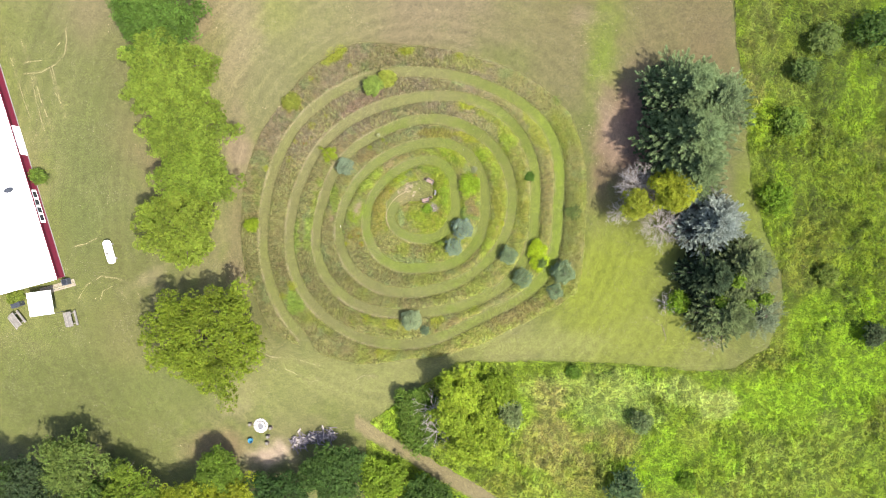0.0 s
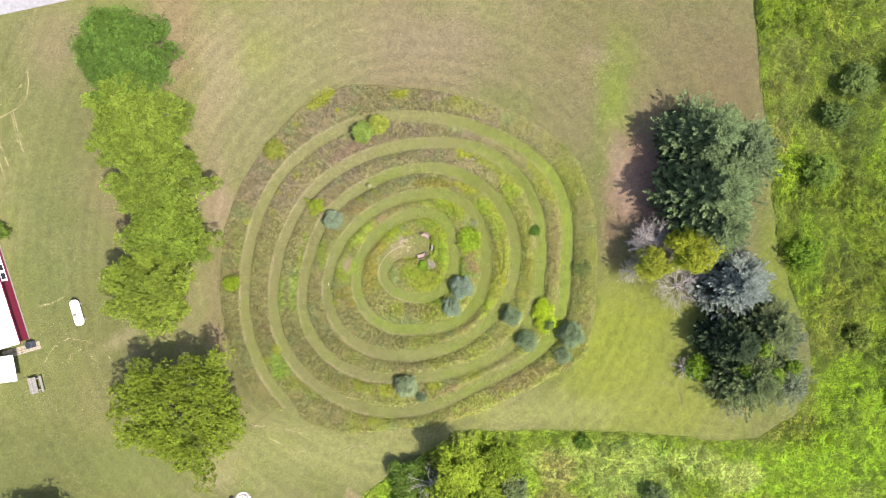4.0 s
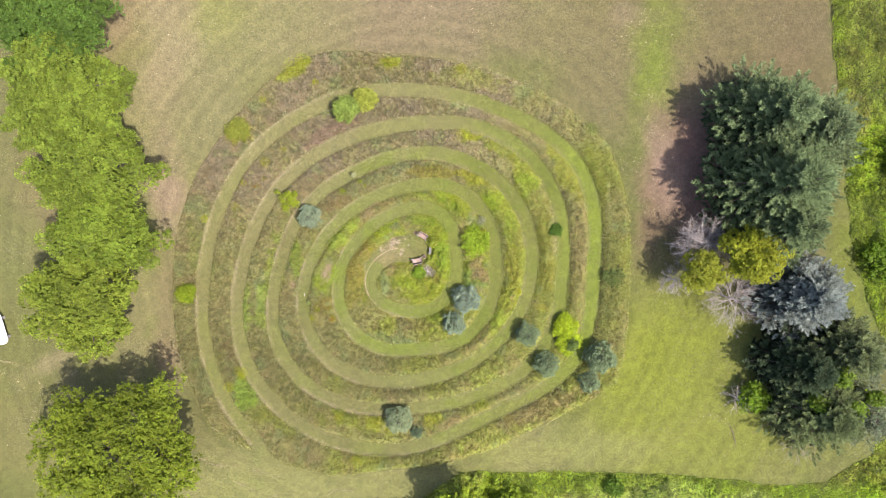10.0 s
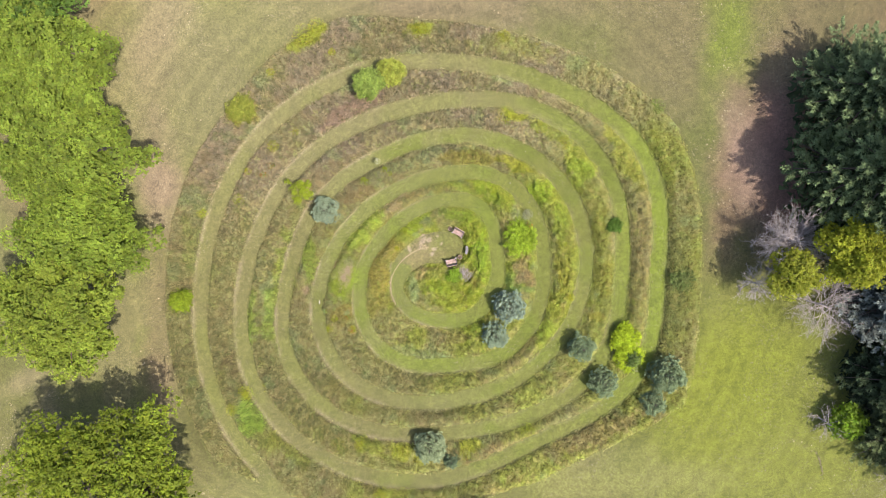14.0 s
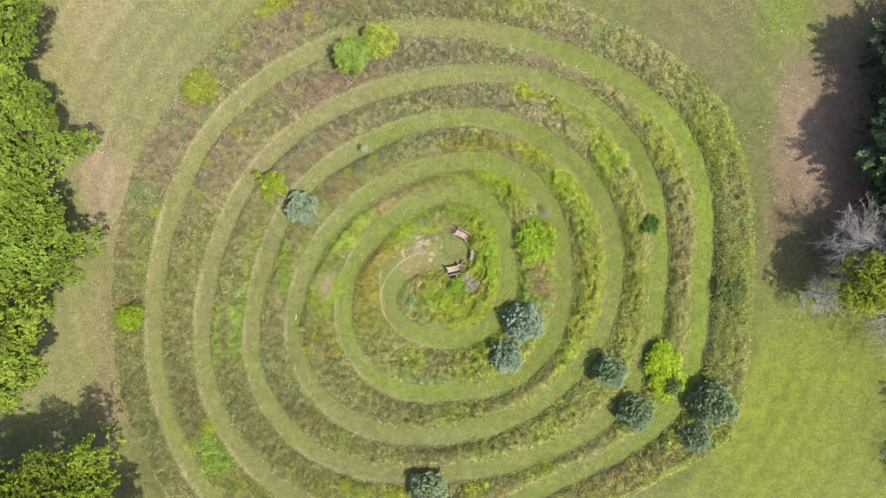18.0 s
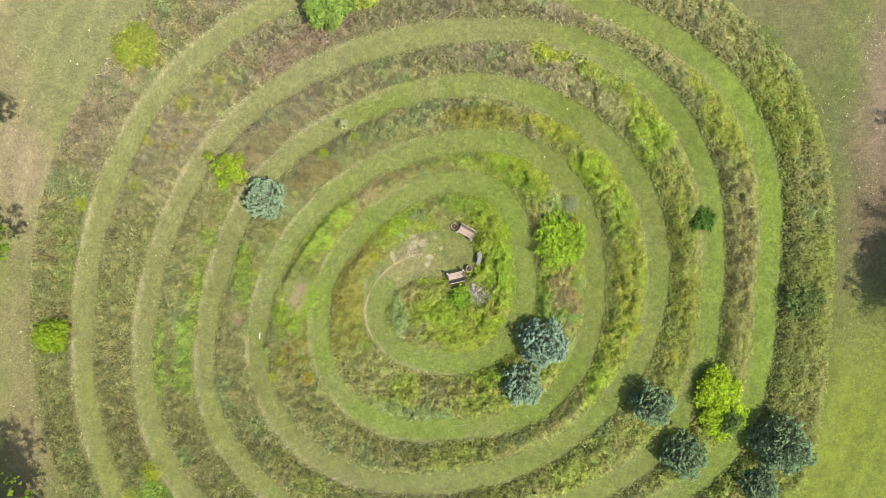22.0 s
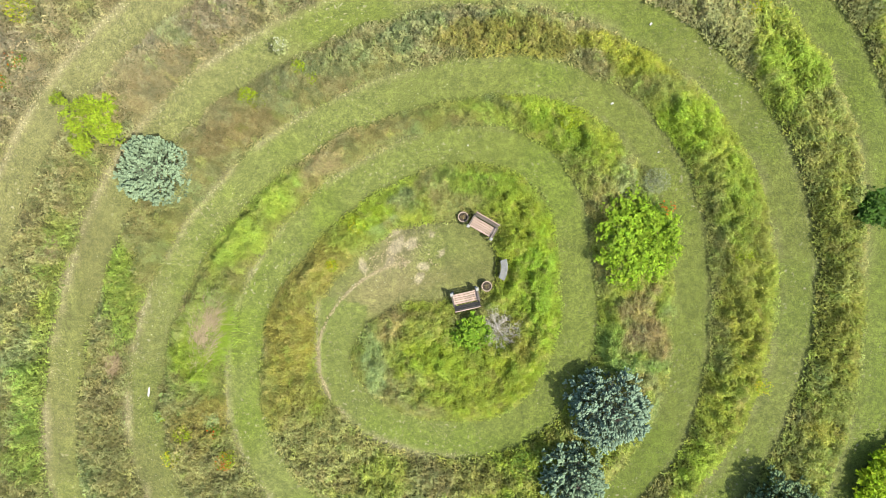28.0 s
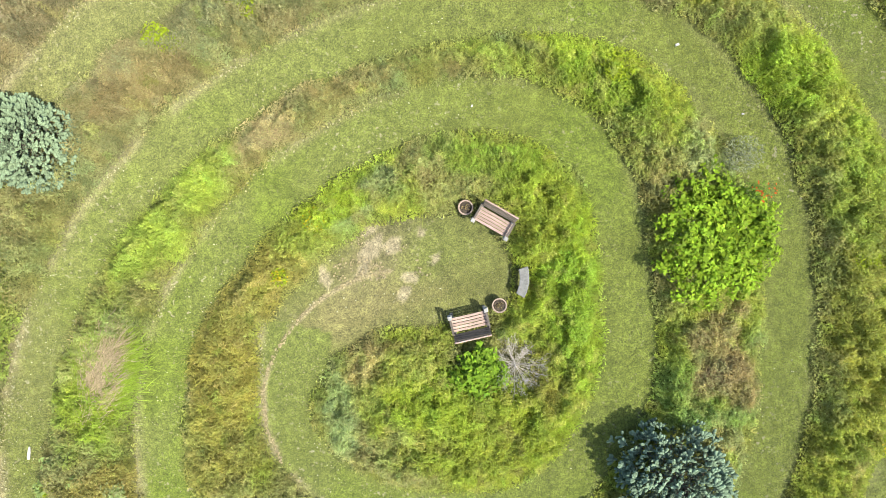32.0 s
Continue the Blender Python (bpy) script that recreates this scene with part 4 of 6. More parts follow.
def crumbs(name, n, keep, size, colour, r, label, category, span=(-18, 12, -2, 17)):
    """Small pale bits that lie on the turf."""
    x, y = scatter(n, *span, keep, r)
    k = len(x)
    v, f = leaf_quads(np.c_[x, y, ground_height(x, y) + r.uniform(0.012, 0.03, k)], r.normal(0, 0.15, (k, 3)) + np.array([0, 0, 1.0]), size * r.uniform(0.5, 1.5, k), r, 0.8)
    c = np.clip(tone(*colour)[None] * 1.6 * r.uniform(0.75, 1.25, (k, 1)), 0, 0.9)
    tagged(sheet(name, v, f, M_BLADE, np.repeat(c, 4, axis=0)), label, category, kind="stuff")


def walk_litter():
    r = np.random.default_rng(14)

    def on_walk(x, y):
        d, along = walk_offset(x, y)
        _, a = polar(x, y)
        west = smooth(-0.3, 0.7, np.cos(np.radians(a - 165)))
        p = (0.03 + 0.12 * west + 0.6 * west * smooth(0.5, 0.95, d / half_width(along))) * smooth(0.45, 0.66, fbm(x, y, 1.3, 4, 57)) * smooth(0.4, 0.6, fbm(x, y, 0.25, 2, 59))
        return (tall(x, y) < -0.03) & (rim_gap(x, y) > 0) & (r.random(len(x)) < p)

    crumbs("clover_flowers", 120000, on_walk, 0.032, (230, 228, 206), r, "scattered white clover heads and dry bits on the walk", "clover")

    def bare(x, y):
        p = 0.25 * smooth(0.5, 0.62, fbm(x, y, 0.5, 4, 58)) * (1 - smooth(0.6, 1.0, np.hypot((x + 4.1) / 1.5, (y - 7.3) / 1.1)))
        line = trail(x, y, [(-3.71, 7.03), (-4.3, 6.9), (-4.74, 6.72), (-5.2, 6.45), (-5.59, 6.14), (-6.0, 5.7), (-6.32, 5.23), (-6.55, 4.75), (-6.68, 4.3), (-6.64, 3.37), (-6.3, 2.6)], 0.055)
        return (tall(x, y) < -0.03) & (r.random(len(x)) < np.maximum(p, 0.5 * line))

    def litter(x, y):
        spots = ((18.2, 14.5, 3.2, 8), (-24.4, 11.5, 2.2, 5), (-25.0, -4, 2.2, 7), (-5, 28, 16, 5), (-23, 22, 3, 7), (17.5, 26, 3, 3), (-21.6, -25.4, 4, 2))
        p = 0.006 + 0 * x
        for sx, sy, rx, ry in spots:
            p = np.maximum(p, (1 - smooth(0.5, 1.1, np.hypot((x - sx) / rx, (y - sy) / ry))) * (0.4 if sx > 0 else 0.14 if rx < 6 else 0.08))
        return (tall(x, y) < -0.1) & (rim_gap(x, y) < -0.2) & (meadow(x, y) < -0.3) & (r.random(len(x)) < p * smooth(0.42, 0.62, fbm(x, y, 1.6, 4, 60)))

    for line in WHEEL_MARKS:
        xs = [q[0] for q in line]
        ys = [q[1] for q in line]
        span = (min(xs) - 0.2, max(xs) + 0.2, min(ys) - 0.2, max(ys) + 0.2)
        on_line = lambda x, y: trail(x, y, line, 0.10) * smooth(0.35, 0.65, fbm(x, y, 1.2, 3, 53)) > r.uniform(0.1, 1.0, len(x))
        crumbs("dry_clippings", int(330 * (span[1] - span[0]) * (span[3] - span[2])), on_line, 0.085, (198, 190, 154), r, "thin line of dry clippings left by mower wheels", "clippings", span)

    crumbs("dry_leaf_litter", 80000, litter, 0.085, (236, 222, 198), r, "pale dry leaves and clover heads strewn over the lawn", "leaf litter", (-50, 36, -28, 31))
    crumbs("dry_thatch", 45000, bare, 0.05, (232, 214, 184), r, "pale dry thatch and soil crumbs on the trodden turf", "thatch", (-7.2, -1.8, 2.2, 8.8))

    def edge(x, y):
        d, along = walk_offset(x, y)
        _, a = polar(x, y)
        west = smooth(-0.35, 0.5, np.cos(np.radians(a - 190)))
        q = d / half_width(along)
        p = 0.26 * west * smooth(0.62, 0.85, q) * (1 - smooth(0.95, 1.05, q)) * smooth(0.32, 0.56, fbm(x, y, 2.2, 4, 68))
        return (rim_gap(x, y) > 0.2) & (r.random(len(x)) < p)

    crumbs("edge_thatch", 700000, edge, 0.042, (216, 206, 180), r, "pale dry thatch along the edge of the walk", "thatch", (-23, 6, -13, 24))


prairie()
meadow_grass()
lawn_grass()
walk_litter()

# ---- trees and shrubs ----
def broadleaf(x, y, h, radius, colour, seed, label, category="tree", leaf=0.17, clumps=76, leaves=144, squash=0.75, low=0.25, name="tree", group="", ragged=0.06, lobe=2.0):
    """Trunk, limbs, and a crown of leaf clumps over an uneven dome."""
    r = np.random.default_rng(seed)
    top = thing(name, pose(x, y, -0.06), label, category, group)
    cz, rz = h * (0.5 + low / 2), h * (0.5 - low / 2)
    pieces = [tube([(0, 0, 0), (0.05, 0.02, h * 0.2), (0.02, -0.05, h * 0.45), (0.0, 0.0, h * 0.75)], [radius * 0.075, radius * 0.06, radius * 0.045, radius * 0.015], 8)]
    part_trunk = sheet("trunk", *merged(pieces), M_BARK, parent=top)
    uz = np.linspace(0.99, -0.25, clumps)
    ang = np.arange(clumps) * 2.39996 + r.normal(0, 0.25, clumps)
    ur = np.sqrt(1 - uz ** 2)
    u = np.c_[ur * np.cos(ang), ur * np.sin(ang), uz]
    lobes = 1 + 0.13 * np.sin(ang * 3 + seed) + 0.10 * np.sin(ang * 5 + 2.1 * seed) + 0.06 * np.sin(ang * 9 + 1.3 * seed) + r.normal(0, ragged, clumps)
    reach = r.uniform(0.64, 1.0, clumps)
    c = u * np.c_[lobes * radius * reach, lobes * radius * reach, rz * reach] * 0.90 + np.array([0, 0, cz])
    for k in range(0, clumps, max(1, clumps // 9)):
        s = np.array([0, 0, h * r.uniform(0.2, 0.5)])
        e = c[k]
        m = (s + e) / 2 + np.array([0, 0, 0.1 * h])
        sheet("limb", *tube([s, m, e], [radius * 0.03, radius * 0.02, radius * 0.008], 5), M_BARK, parent=top)
    # leaves sit in sprigs of six on rounded lobes; larger inner leaves close the crown below them
    m = clumps * leaves // 6
    idx = np.repeat(np.arange(clumps), leaves // 6 + 1)[:m]
    rc = radius * (lobe / clumps ** 0.5) * r.uniform(0.65, 1.35, clumps)
    w = unit(r.normal(size=(m, 3)))
    w[:, 2] = np.where(r.random(m) < 0.8, np.abs(w[:, 2]), w[:, 2])
    sprig = c[idx] + w * (rc[idx] * r.uniform(0.55, 1.0, m) ** 0.5)[:, None] * np.array([1, 1, squash])
    face = unit(w * 0.9 + np.array([0, 0, 0.7]) + r.normal(0, 0.2, (m, 3)))
    shade = r.uniform(0.74, 1.24, clumps)[idx] * r.uniform(0.66, 1.34, m)
    sid = np.repeat(np.arange(m), 6)
    n = 6 * m
    p = sprig[sid] + w[sid] * (leaf * r.uniform(-0.4, 1.1, n))[:, None] + r.normal(0, leaf * 0.5, (n, 3))
    p[:, 2] = np.maximum(p[:, 2], 0.05)
    v, f = leaf_tris(p, face[sid] + r.normal(0, 0.38, (n, 3)), leaf * r.uniform(0.7, 1.4, n), r, 0.85)
    t = foliage(*colour)[None] * shade[sid][:, None] * r.uniform(0.88, 1.12, n)[:, None] * (1 + r.normal(0, 0.04, (n, 3)))
    sheet("crown", v, f, M_LEAF, np.repeat(np.clip(t, 0.003, 0.9), 3, axis=0), parent=top)
    k = clumps * 14
    idx = np.arange(k) % clumps
    w = unit(r.normal(size=(k, 3)))
    q = (c[idx] - np.array([0, 0, cz])) * r.uniform(0.75, 0.95, (k, 1)) + np.array([0, 0, cz]) + w * rc[idx][:, None] * 0.5
    q[:, 2] = np.maximum(q[:, 2], 0.05)
    v, f = leaf_tris(q, w * 0.6 + np.array([0, 0, 1.0]), leaf * 2.0 * r.uniform(0.7, 1.3, k), r, 0.9)
    sheet("inner_leaves", v, f, M_LEAF, np.repeat(foliage(*colour)[None] * r.uniform(0.8, 1.2, (k, 1)), 3, axis=0), parent=top)["kind"] = "stuff"
    return top


def conifer(x, y, h, radius, colour, seed, label, category="tree", tuft=0.5, whorls=11, per=9, name="conifer", group="", needles=8, blunt=1.0, shoots=18, slim=0.17, loose=0.5):
    """A straight trunk with whorls of boughs, each set with needle tufts."""
    r = np.random.default_rng(seed)
    top = thing(name, pose(x, y, -0.06), label, category, group)
    sheet("trunk", *merged([tube([(0, 0, 0), (0, 0, h * 0.5), (0, 0, h * 0.97)], [radius * 0.06 + 0.02, radius * 0.04 + 0.01, 0.01], 7)]), M_BARK, parent=top)
    boughs, st, en = [], [], []
    for i in range(whorls):
        q = (i + 0.5) / whorls
        z = h * (0.06 + 0.88 * q)
        n = max(4, int(per * (1 - 0.45 * q)))
        for k in range(n):
            a = 2 * math.pi * (k + r.uniform(-0.4, 0.4)) / n + i * 0.9
            length = radius * (1 - q ** (1.3 * blunt)) * r.uniform(0.7, 1.12) + radius * 0.1
            s = np.array([0, 0, z + r.uniform(-0.4, 0.4) * h / whorls])
            e = np.array([math.cos(a) * length, math.sin(a) * length, s[2] + length * r.uniform(0.0, 0.35)])
            boughs.append(tube([s, (s + e) / 2 + np.array([0, 0, -0.04 * length]), e], [0.012 * radius + 0.006, 0.009 * radius + 0.004, 0.004], 4))
            st.append(s)
            en.append(e)
    sheet("bough_wood", *merged(boughs), M_BARK, parent=top)["kind"] = "stuff"
    st, en = np.array(st), np.array(en)
    # side shoots along each bough, shorter towards the tip, set with needle sprays
    d = en - st
    length = np.linalg.norm(d, axis=1)
    along = d / length[:, None]
    across = unit(np.cross(along, np.array([[0, 0, 1.0]])))
    j = np.arange(shoots)
    g = 0.28 + 0.72 * (j + 0.6) / shoots
    side = np.where(j % 2 == 0, 1.0, -1.0)
    side[-1] = 0
    m = len(st)
    root = st[:, None] + d[:, None] * g[None, :, None]
    way = along[:, None] * 0.75 + across[:, None] * (side * 0.8)[None, :, None] + np.array([0, 0, 0.3]) + r.normal(0, 0.22, (m, shoots, 3))
    way = unit(way)
    reach = (length[:, None] * (0.32 * (1.12 - g))[None] + tuft * 0.5) * r.uniform(0.7, 1.25, (m, shoots))
    u = (np.arange(needles) + 0.4) / needles
    p = root[:, :, None] + way[:, :, None] * (reach[:, :, None] * u)[..., None]
    n = m * shoots
    p, way = p.reshape(-1, 3), np.repeat(way.reshape(-1, 3), needles, 0)
    idx = np.repeat(np.arange(n), needles)
    s = tuft * r.uniform(0.7, 1.25, len(p))
    way = unit(way * 0.9 + r.normal(0, loose, way.shape) + np.array([0, 0, 0.15]))
    side = unit(np.cross(way, r.normal(0, 0.5, way.shape) + np.array([0, 0, 1.0]))) * (s * slim)[:, None]
    tip = p + way * s[:, None]
    mid = p + way * (s * 0.55)[:, None]
    v = np.stack([p, mid + side, tip, mid - side], 1).reshape(-1, 3)
    t = foliage(*colour)[None] * r.uniform(0.75, 1.25, n)[idx][:, None] * r.uniform(0.75, 1.3, len(p))[:, None]
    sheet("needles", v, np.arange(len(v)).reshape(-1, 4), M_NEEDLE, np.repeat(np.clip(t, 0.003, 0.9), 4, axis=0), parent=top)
    return top


def pine(x, y, h, radius, colour, seed, label, category="tree", name="pine", whorls=8, per=11, plumes=9, needles=86, size=0.42, blunt=1.0):
    """A tall conifer whose long uneven boughs end in separate plumes of needles, with deep gaps between."""
    r = np.random.default_rng(seed)
    top = thing(name, pose(x, y, -0.06), label, category)
    sheet("trunk", *tube([(0, 0, 0), (0.05, 0, h * 0.5), (0, 0, h * 0.96)], [radius * 0.06, radius * 0.04, 0.02], 8), M_BARK, parent=top)
    wood, at, way, shade = [], [], [], []
    for i in range(whorls):
        q = (i + 0.5) / whorls
        n = max(4, int(per * (1 - 0.4 * q)))
        for k in range(n):
            a = 2 * math.pi * (k + r.uniform(-0.35, 0.35)) / n + i * 0.8
            length = radius * ((1 - q ** (1.2 * blunt)) * r.uniform(0.68, 1.08) + 0.1)
            s = np.array([0, 0, h * (0.1 + 0.84 * q)])
            e = s + np.array([math.cos(a) * length, math.sin(a) * length, length * r.uniform(-0.05, 0.3)])
            wood.append(tube([s, (s + e) / 2, e], [0.02 * radius, 0.014 * radius, 0.01], 4))
            side = np.array([-math.sin(a), math.cos(a), 0.0])
            out = np.array([math.cos(a), math.sin(a), 0.25])
            tone_of = r.uniform(0.8, 1.2)
            for j in range(plumes):
                g = 1.0 if j == 0 else 1 - 0.68 * (j / plumes) * r.uniform(0.8, 1.1)
                off = 0.0 if j == 0 else (1 if j % 2 else -1) * (1.15 - g) * length * 0.42 + r.normal(0, 0.1)
                at.append(s + (e - s) * g + side * off + np.array([0, 0, r.uniform(0, 0.25)]))
                way.append(out + side * np.sign(off) * 0.7 + np.array([0, 0, 0.25]))
                shade.append(tone_of * r.uniform(0.85, 1.15))
    sheet("bough_wood", *merged(wood), M_BARK, parent=top)["kind"] = "stuff"
    # inner needles that fill the crown, shade of its gaps put into their colour
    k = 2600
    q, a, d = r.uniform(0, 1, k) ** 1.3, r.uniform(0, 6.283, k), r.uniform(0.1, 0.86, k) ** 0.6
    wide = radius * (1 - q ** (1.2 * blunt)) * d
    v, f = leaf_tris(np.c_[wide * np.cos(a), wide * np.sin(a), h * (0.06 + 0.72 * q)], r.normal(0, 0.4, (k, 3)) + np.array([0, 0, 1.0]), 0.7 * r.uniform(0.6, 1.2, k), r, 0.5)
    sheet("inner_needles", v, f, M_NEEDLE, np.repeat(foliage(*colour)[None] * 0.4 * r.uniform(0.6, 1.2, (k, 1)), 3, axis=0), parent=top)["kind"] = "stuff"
    # each plume is a long brush of short fine needles that stand out all round its twig
    at, way, shade = np.array(at), unit(np.array(way) + r.normal(0, 0.15, (len(way), 3))), np.array(shade)
    idx = np.repeat(np.arange(len(at)), needles)
    n = len(idx)
    u = r.uniform(0, 1, n)
    long = size * 2.6 * r.uniform(0.7, 1.25, len(at))
    fat = size * 0.42 * np.sin(np.pi * np.clip(0.2 + 0.75 * u, 0, 1))
    off = unit(np.cross(way[idx], r.normal(size=(n, 3))))
    root = at[idx] + way[idx] * (long[idx] * (u - 0.6))[:, None] + off * (fat * r.uniform(0.2, 1.0, n))[:, None]
    d = unit(way[idx] * 0.75 + off * 0.6 + r.normal(0, 0.35, (n, 3)) + np.array([0, 0, 0.25]))
    length = size * 0.5 * r.uniform(0.7, 1.3, n)
    wide = unit(np.cross(d, r.normal(0, 0.5, (n, 3)) + np.array([0, 0, 1.0]))) * (length * 0.17)[:, None]
    v = np.stack([root + wide, root - wide, root + d * length[:, None]], 1).reshape(-1, 3)
    # tint rises along each plume, palest at its outer tip
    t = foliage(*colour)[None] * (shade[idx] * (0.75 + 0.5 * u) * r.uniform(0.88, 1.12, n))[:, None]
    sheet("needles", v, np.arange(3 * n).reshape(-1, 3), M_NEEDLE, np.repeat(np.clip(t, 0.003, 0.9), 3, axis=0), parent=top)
    return top


def spruce(x, y, h, radius, colour, seed, label, category="spruce", group="", name="spruce", shoots=420, size=0.13):
    """A young conifer: inner boughs darkened in colour for shade, under a dome of finger-shaped shoots in threes and
    fours.
    """
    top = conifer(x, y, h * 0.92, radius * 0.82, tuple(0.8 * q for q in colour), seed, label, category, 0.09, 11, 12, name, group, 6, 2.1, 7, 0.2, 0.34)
    r = np.random.default_rng(seed + 1)
    uz = 1 - (np.arange(shoots) + 0.5) / shoots * 1.02
    ang = np.arange(shoots) * 2.39996 + r.normal(0, 0.3, shoots)
    ur = np.sqrt(1 - np.clip(uz, -1, 1) ** 2)
    lobes = 1 + 0.08 * np.sin(ang * 4 + seed) + 0.05 * np.sin(ang * 7 + 2 * seed) + r.normal(0, 0.05, shoots)
    reach = lobes * r.uniform(0.74, 1.0, shoots)
    at = np.c_[ur * np.cos(ang) * radius * reach, ur * np.sin(ang) * radius * reach, h * (0.16 + 0.8 * np.maximum(uz, 0) * reach)]
    out = unit(np.c_[np.cos(ang) * (0.35 + ur), np.sin(ang) * (0.35 + ur), 0.35 + 0.6 * uz] + r.normal(0, 0.18, (shoots, 3)))
    pieces, tints = [], []
    base = foliage(*colour)
    for k in range(shoots):
        s = size * r.uniform(0.75, 1.3)
        w = unit(np.cross(out[k], [0.0, 0.0, 1.0]))
        shade = r.uniform(0.82, 1.14)
        for turn in ((0.0, 0.75, -0.75) if k % 2 else (0.0, 0.6, -0.6, 0.1)):
            d = unit(out[k] + w * turn + r.normal(0, 0.12, 3))
            q = at[k] + (d * s * 0.3 if turn else -out[k] * s * 0.3)
            length = s * (1.0 if turn else 1.35) * r.uniform(0.8, 1.15)
            v, f = tube([q, q + d * length * 0.35, q + d * length * 0.8, q + d * length], [s * 0.07, s * 0.24, s * 0.25, s * 0.09], 4)
            pieces.append((v, f))
            # tint along each shoot: shade painted in at the root, paler tip
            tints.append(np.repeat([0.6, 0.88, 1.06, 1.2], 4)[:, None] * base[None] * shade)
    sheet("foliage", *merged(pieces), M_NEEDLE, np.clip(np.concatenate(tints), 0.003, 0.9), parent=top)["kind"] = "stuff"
    return top


def dead_tree(x, y, h, radius, seed, label, category="dead tree", n=26, twigs=9, name="dead_tree", thick=1.0, spray=1):
    """Bare grey branches that fork into twigs."""
    r = np.random.default_rng(seed)
    top = thing(name, pose(x, y, -0.06), label, category)
    sheet("trunk", *merged([tube([(0, 0, 0), (0.02, 0.03, h * 0.4), (0.0, 0.0, h * 0.8)], [0.045 * h * thick, 0.03 * h * thick, 0.01], 7)]), M_DEADWOOD, parent=top)
    pieces = []
    for k in range(n):
        a = 2 * math.pi * k / n + r.uniform(-0.3, 0.3)
        s = np.array([0, 0, h * r.uniform(0.15, 0.75)])
        length = radius * r.uniform(0.6, 1.1)
        e = s + np.array([math.cos(a) * length, math.sin(a) * length, length * r.uniform(0.05, 0.5)])
        m = (s + e) / 2 + r.normal(0, 0.08 * length, 3)
        sheet("branch", *tube([s, m, e], [0.012 * h * thick, 0.008 * h * thick, 0.003 * h * thick], 5), M_DEADWOOD, parent=top)
        for j in range(twigs):
            g = r.uniform(0.3, 1.0)
            b = m + (e - m) * max(0, g * 2 - 1) if g > 0.5 else s + (m - s) * g * 2
            t = b + unit(e - s + r.normal(0, 0.75 * length, 3)) * length * r.uniform(0.2, 0.5)
            mid = (b + t) / 2 + r.normal(0, 0.03 * length, 3)
            pieces.append(tube([b, mid, t], [0.005 * h * thick, 0.0035 * h * thick, 0.0015 * h * thick], 3))
            for _ in range(spray):
                q = b + (t - b) * r.uniform(0.25, 1.0)
                e2 = q + unit(t - b + r.normal(0, 0.3 * length, 3)) * length * r.uniform(0.08, 0.2)
                pieces.append(tube([q, (q + e2) / 2, e2], [0.003 * h * thick, 0.0022 * h * thick, 0.001 * h * thick], 3))
    sheet("twig", *merged(pieces), M_DEADWOOD, parent=top)["kind"] = "stuff"
    return top


ROW = "trees in a row along the western lawn"
broadleaf(-31.7, 26.6, 8, 5.2, (102, 134, 58), 101, "dark green round shade tree on the lawn", clumps=170, leaves=240, leaf=0.16)
broadleaf(-30.8, 20.2, 8, 5.0, (134, 156, 62), 102, "yellow-green leafy shade tree touching its neighbours", group=ROW, clumps=130, leaves=270, leaf=0.17, ragged=0.14, lobe=1.75)
broadleaf(-28.6, 14.6, 8, 5.2, (132, 154, 60), 103, "yellow-green leafy shade tree touching its neighbours", group=ROW, clumps=130, leaves=270, leaf=0.17, ragged=0.14, lobe=1.75)
broadleaf(-27.7, 8.9, 7.5, 4.3, (136, 160, 60), 104, "yellow-green leafy shade tree touching its neighbours", group=ROW, clumps=110, leaves=280, leaf=0.17, ragged=0.14, lobe=1.75)
broadleaf(-29.8, 2.9, 7.5, 4.8, (144, 164, 62), 105, "yellow-green leafy shade tree with an uneven crown", group=ROW, clumps=110, leaves=280, leaf=0.17, ragged=0.14, lobe=1.75)
broadleaf(-26.5, -9.8, 8.5, 6.8, (140, 160, 50), 106, "round full-crowned green maple on the lawn", clumps=160, leaves=260, leaf=0.17, ragged=0.10, lobe=1.8)
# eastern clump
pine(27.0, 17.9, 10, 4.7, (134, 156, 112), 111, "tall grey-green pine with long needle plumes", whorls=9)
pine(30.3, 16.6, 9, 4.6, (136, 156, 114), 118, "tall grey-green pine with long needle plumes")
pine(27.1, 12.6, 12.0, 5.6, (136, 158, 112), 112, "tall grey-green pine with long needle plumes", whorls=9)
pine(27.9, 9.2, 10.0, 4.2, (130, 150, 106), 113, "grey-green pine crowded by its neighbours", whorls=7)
broadleaf(25.7, 6.8, 7.5, 2.35, (186, 196, 60), 114, "yellow-leaved tree among the pines", clumps=60, leaves=300, leaf=0.13)
broadleaf(22.1, 5.4, 5.5, 1.8, (180, 190, 66), 115, "small yellow-green tree with thin foliage", clumps=50, leaves=150, leaf=0.11)
dead_tree(22.5, 7.6, 5, 2.1, 116, "bare grey dead tree with fine twigs", n=60, twigs=14, thick=0.5, spray=6)
dead_tree(20.6, 4.4, 3.4, 1.5, 120, "small bare grey dead tree beside the yellow-green tree", n=30, twigs=12, thick=0.5, spray=5)
dead_tree(25.2, 2.9, 4.4, 2.5, 117, "bare grey dead tree leaning over the lawn", n=34, twigs=14, thick=0.38, spray=5)
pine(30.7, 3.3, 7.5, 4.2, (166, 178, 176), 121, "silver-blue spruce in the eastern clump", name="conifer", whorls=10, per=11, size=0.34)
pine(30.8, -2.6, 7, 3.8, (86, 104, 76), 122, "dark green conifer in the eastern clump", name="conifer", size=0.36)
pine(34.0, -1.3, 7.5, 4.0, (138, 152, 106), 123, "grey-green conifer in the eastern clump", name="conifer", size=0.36)
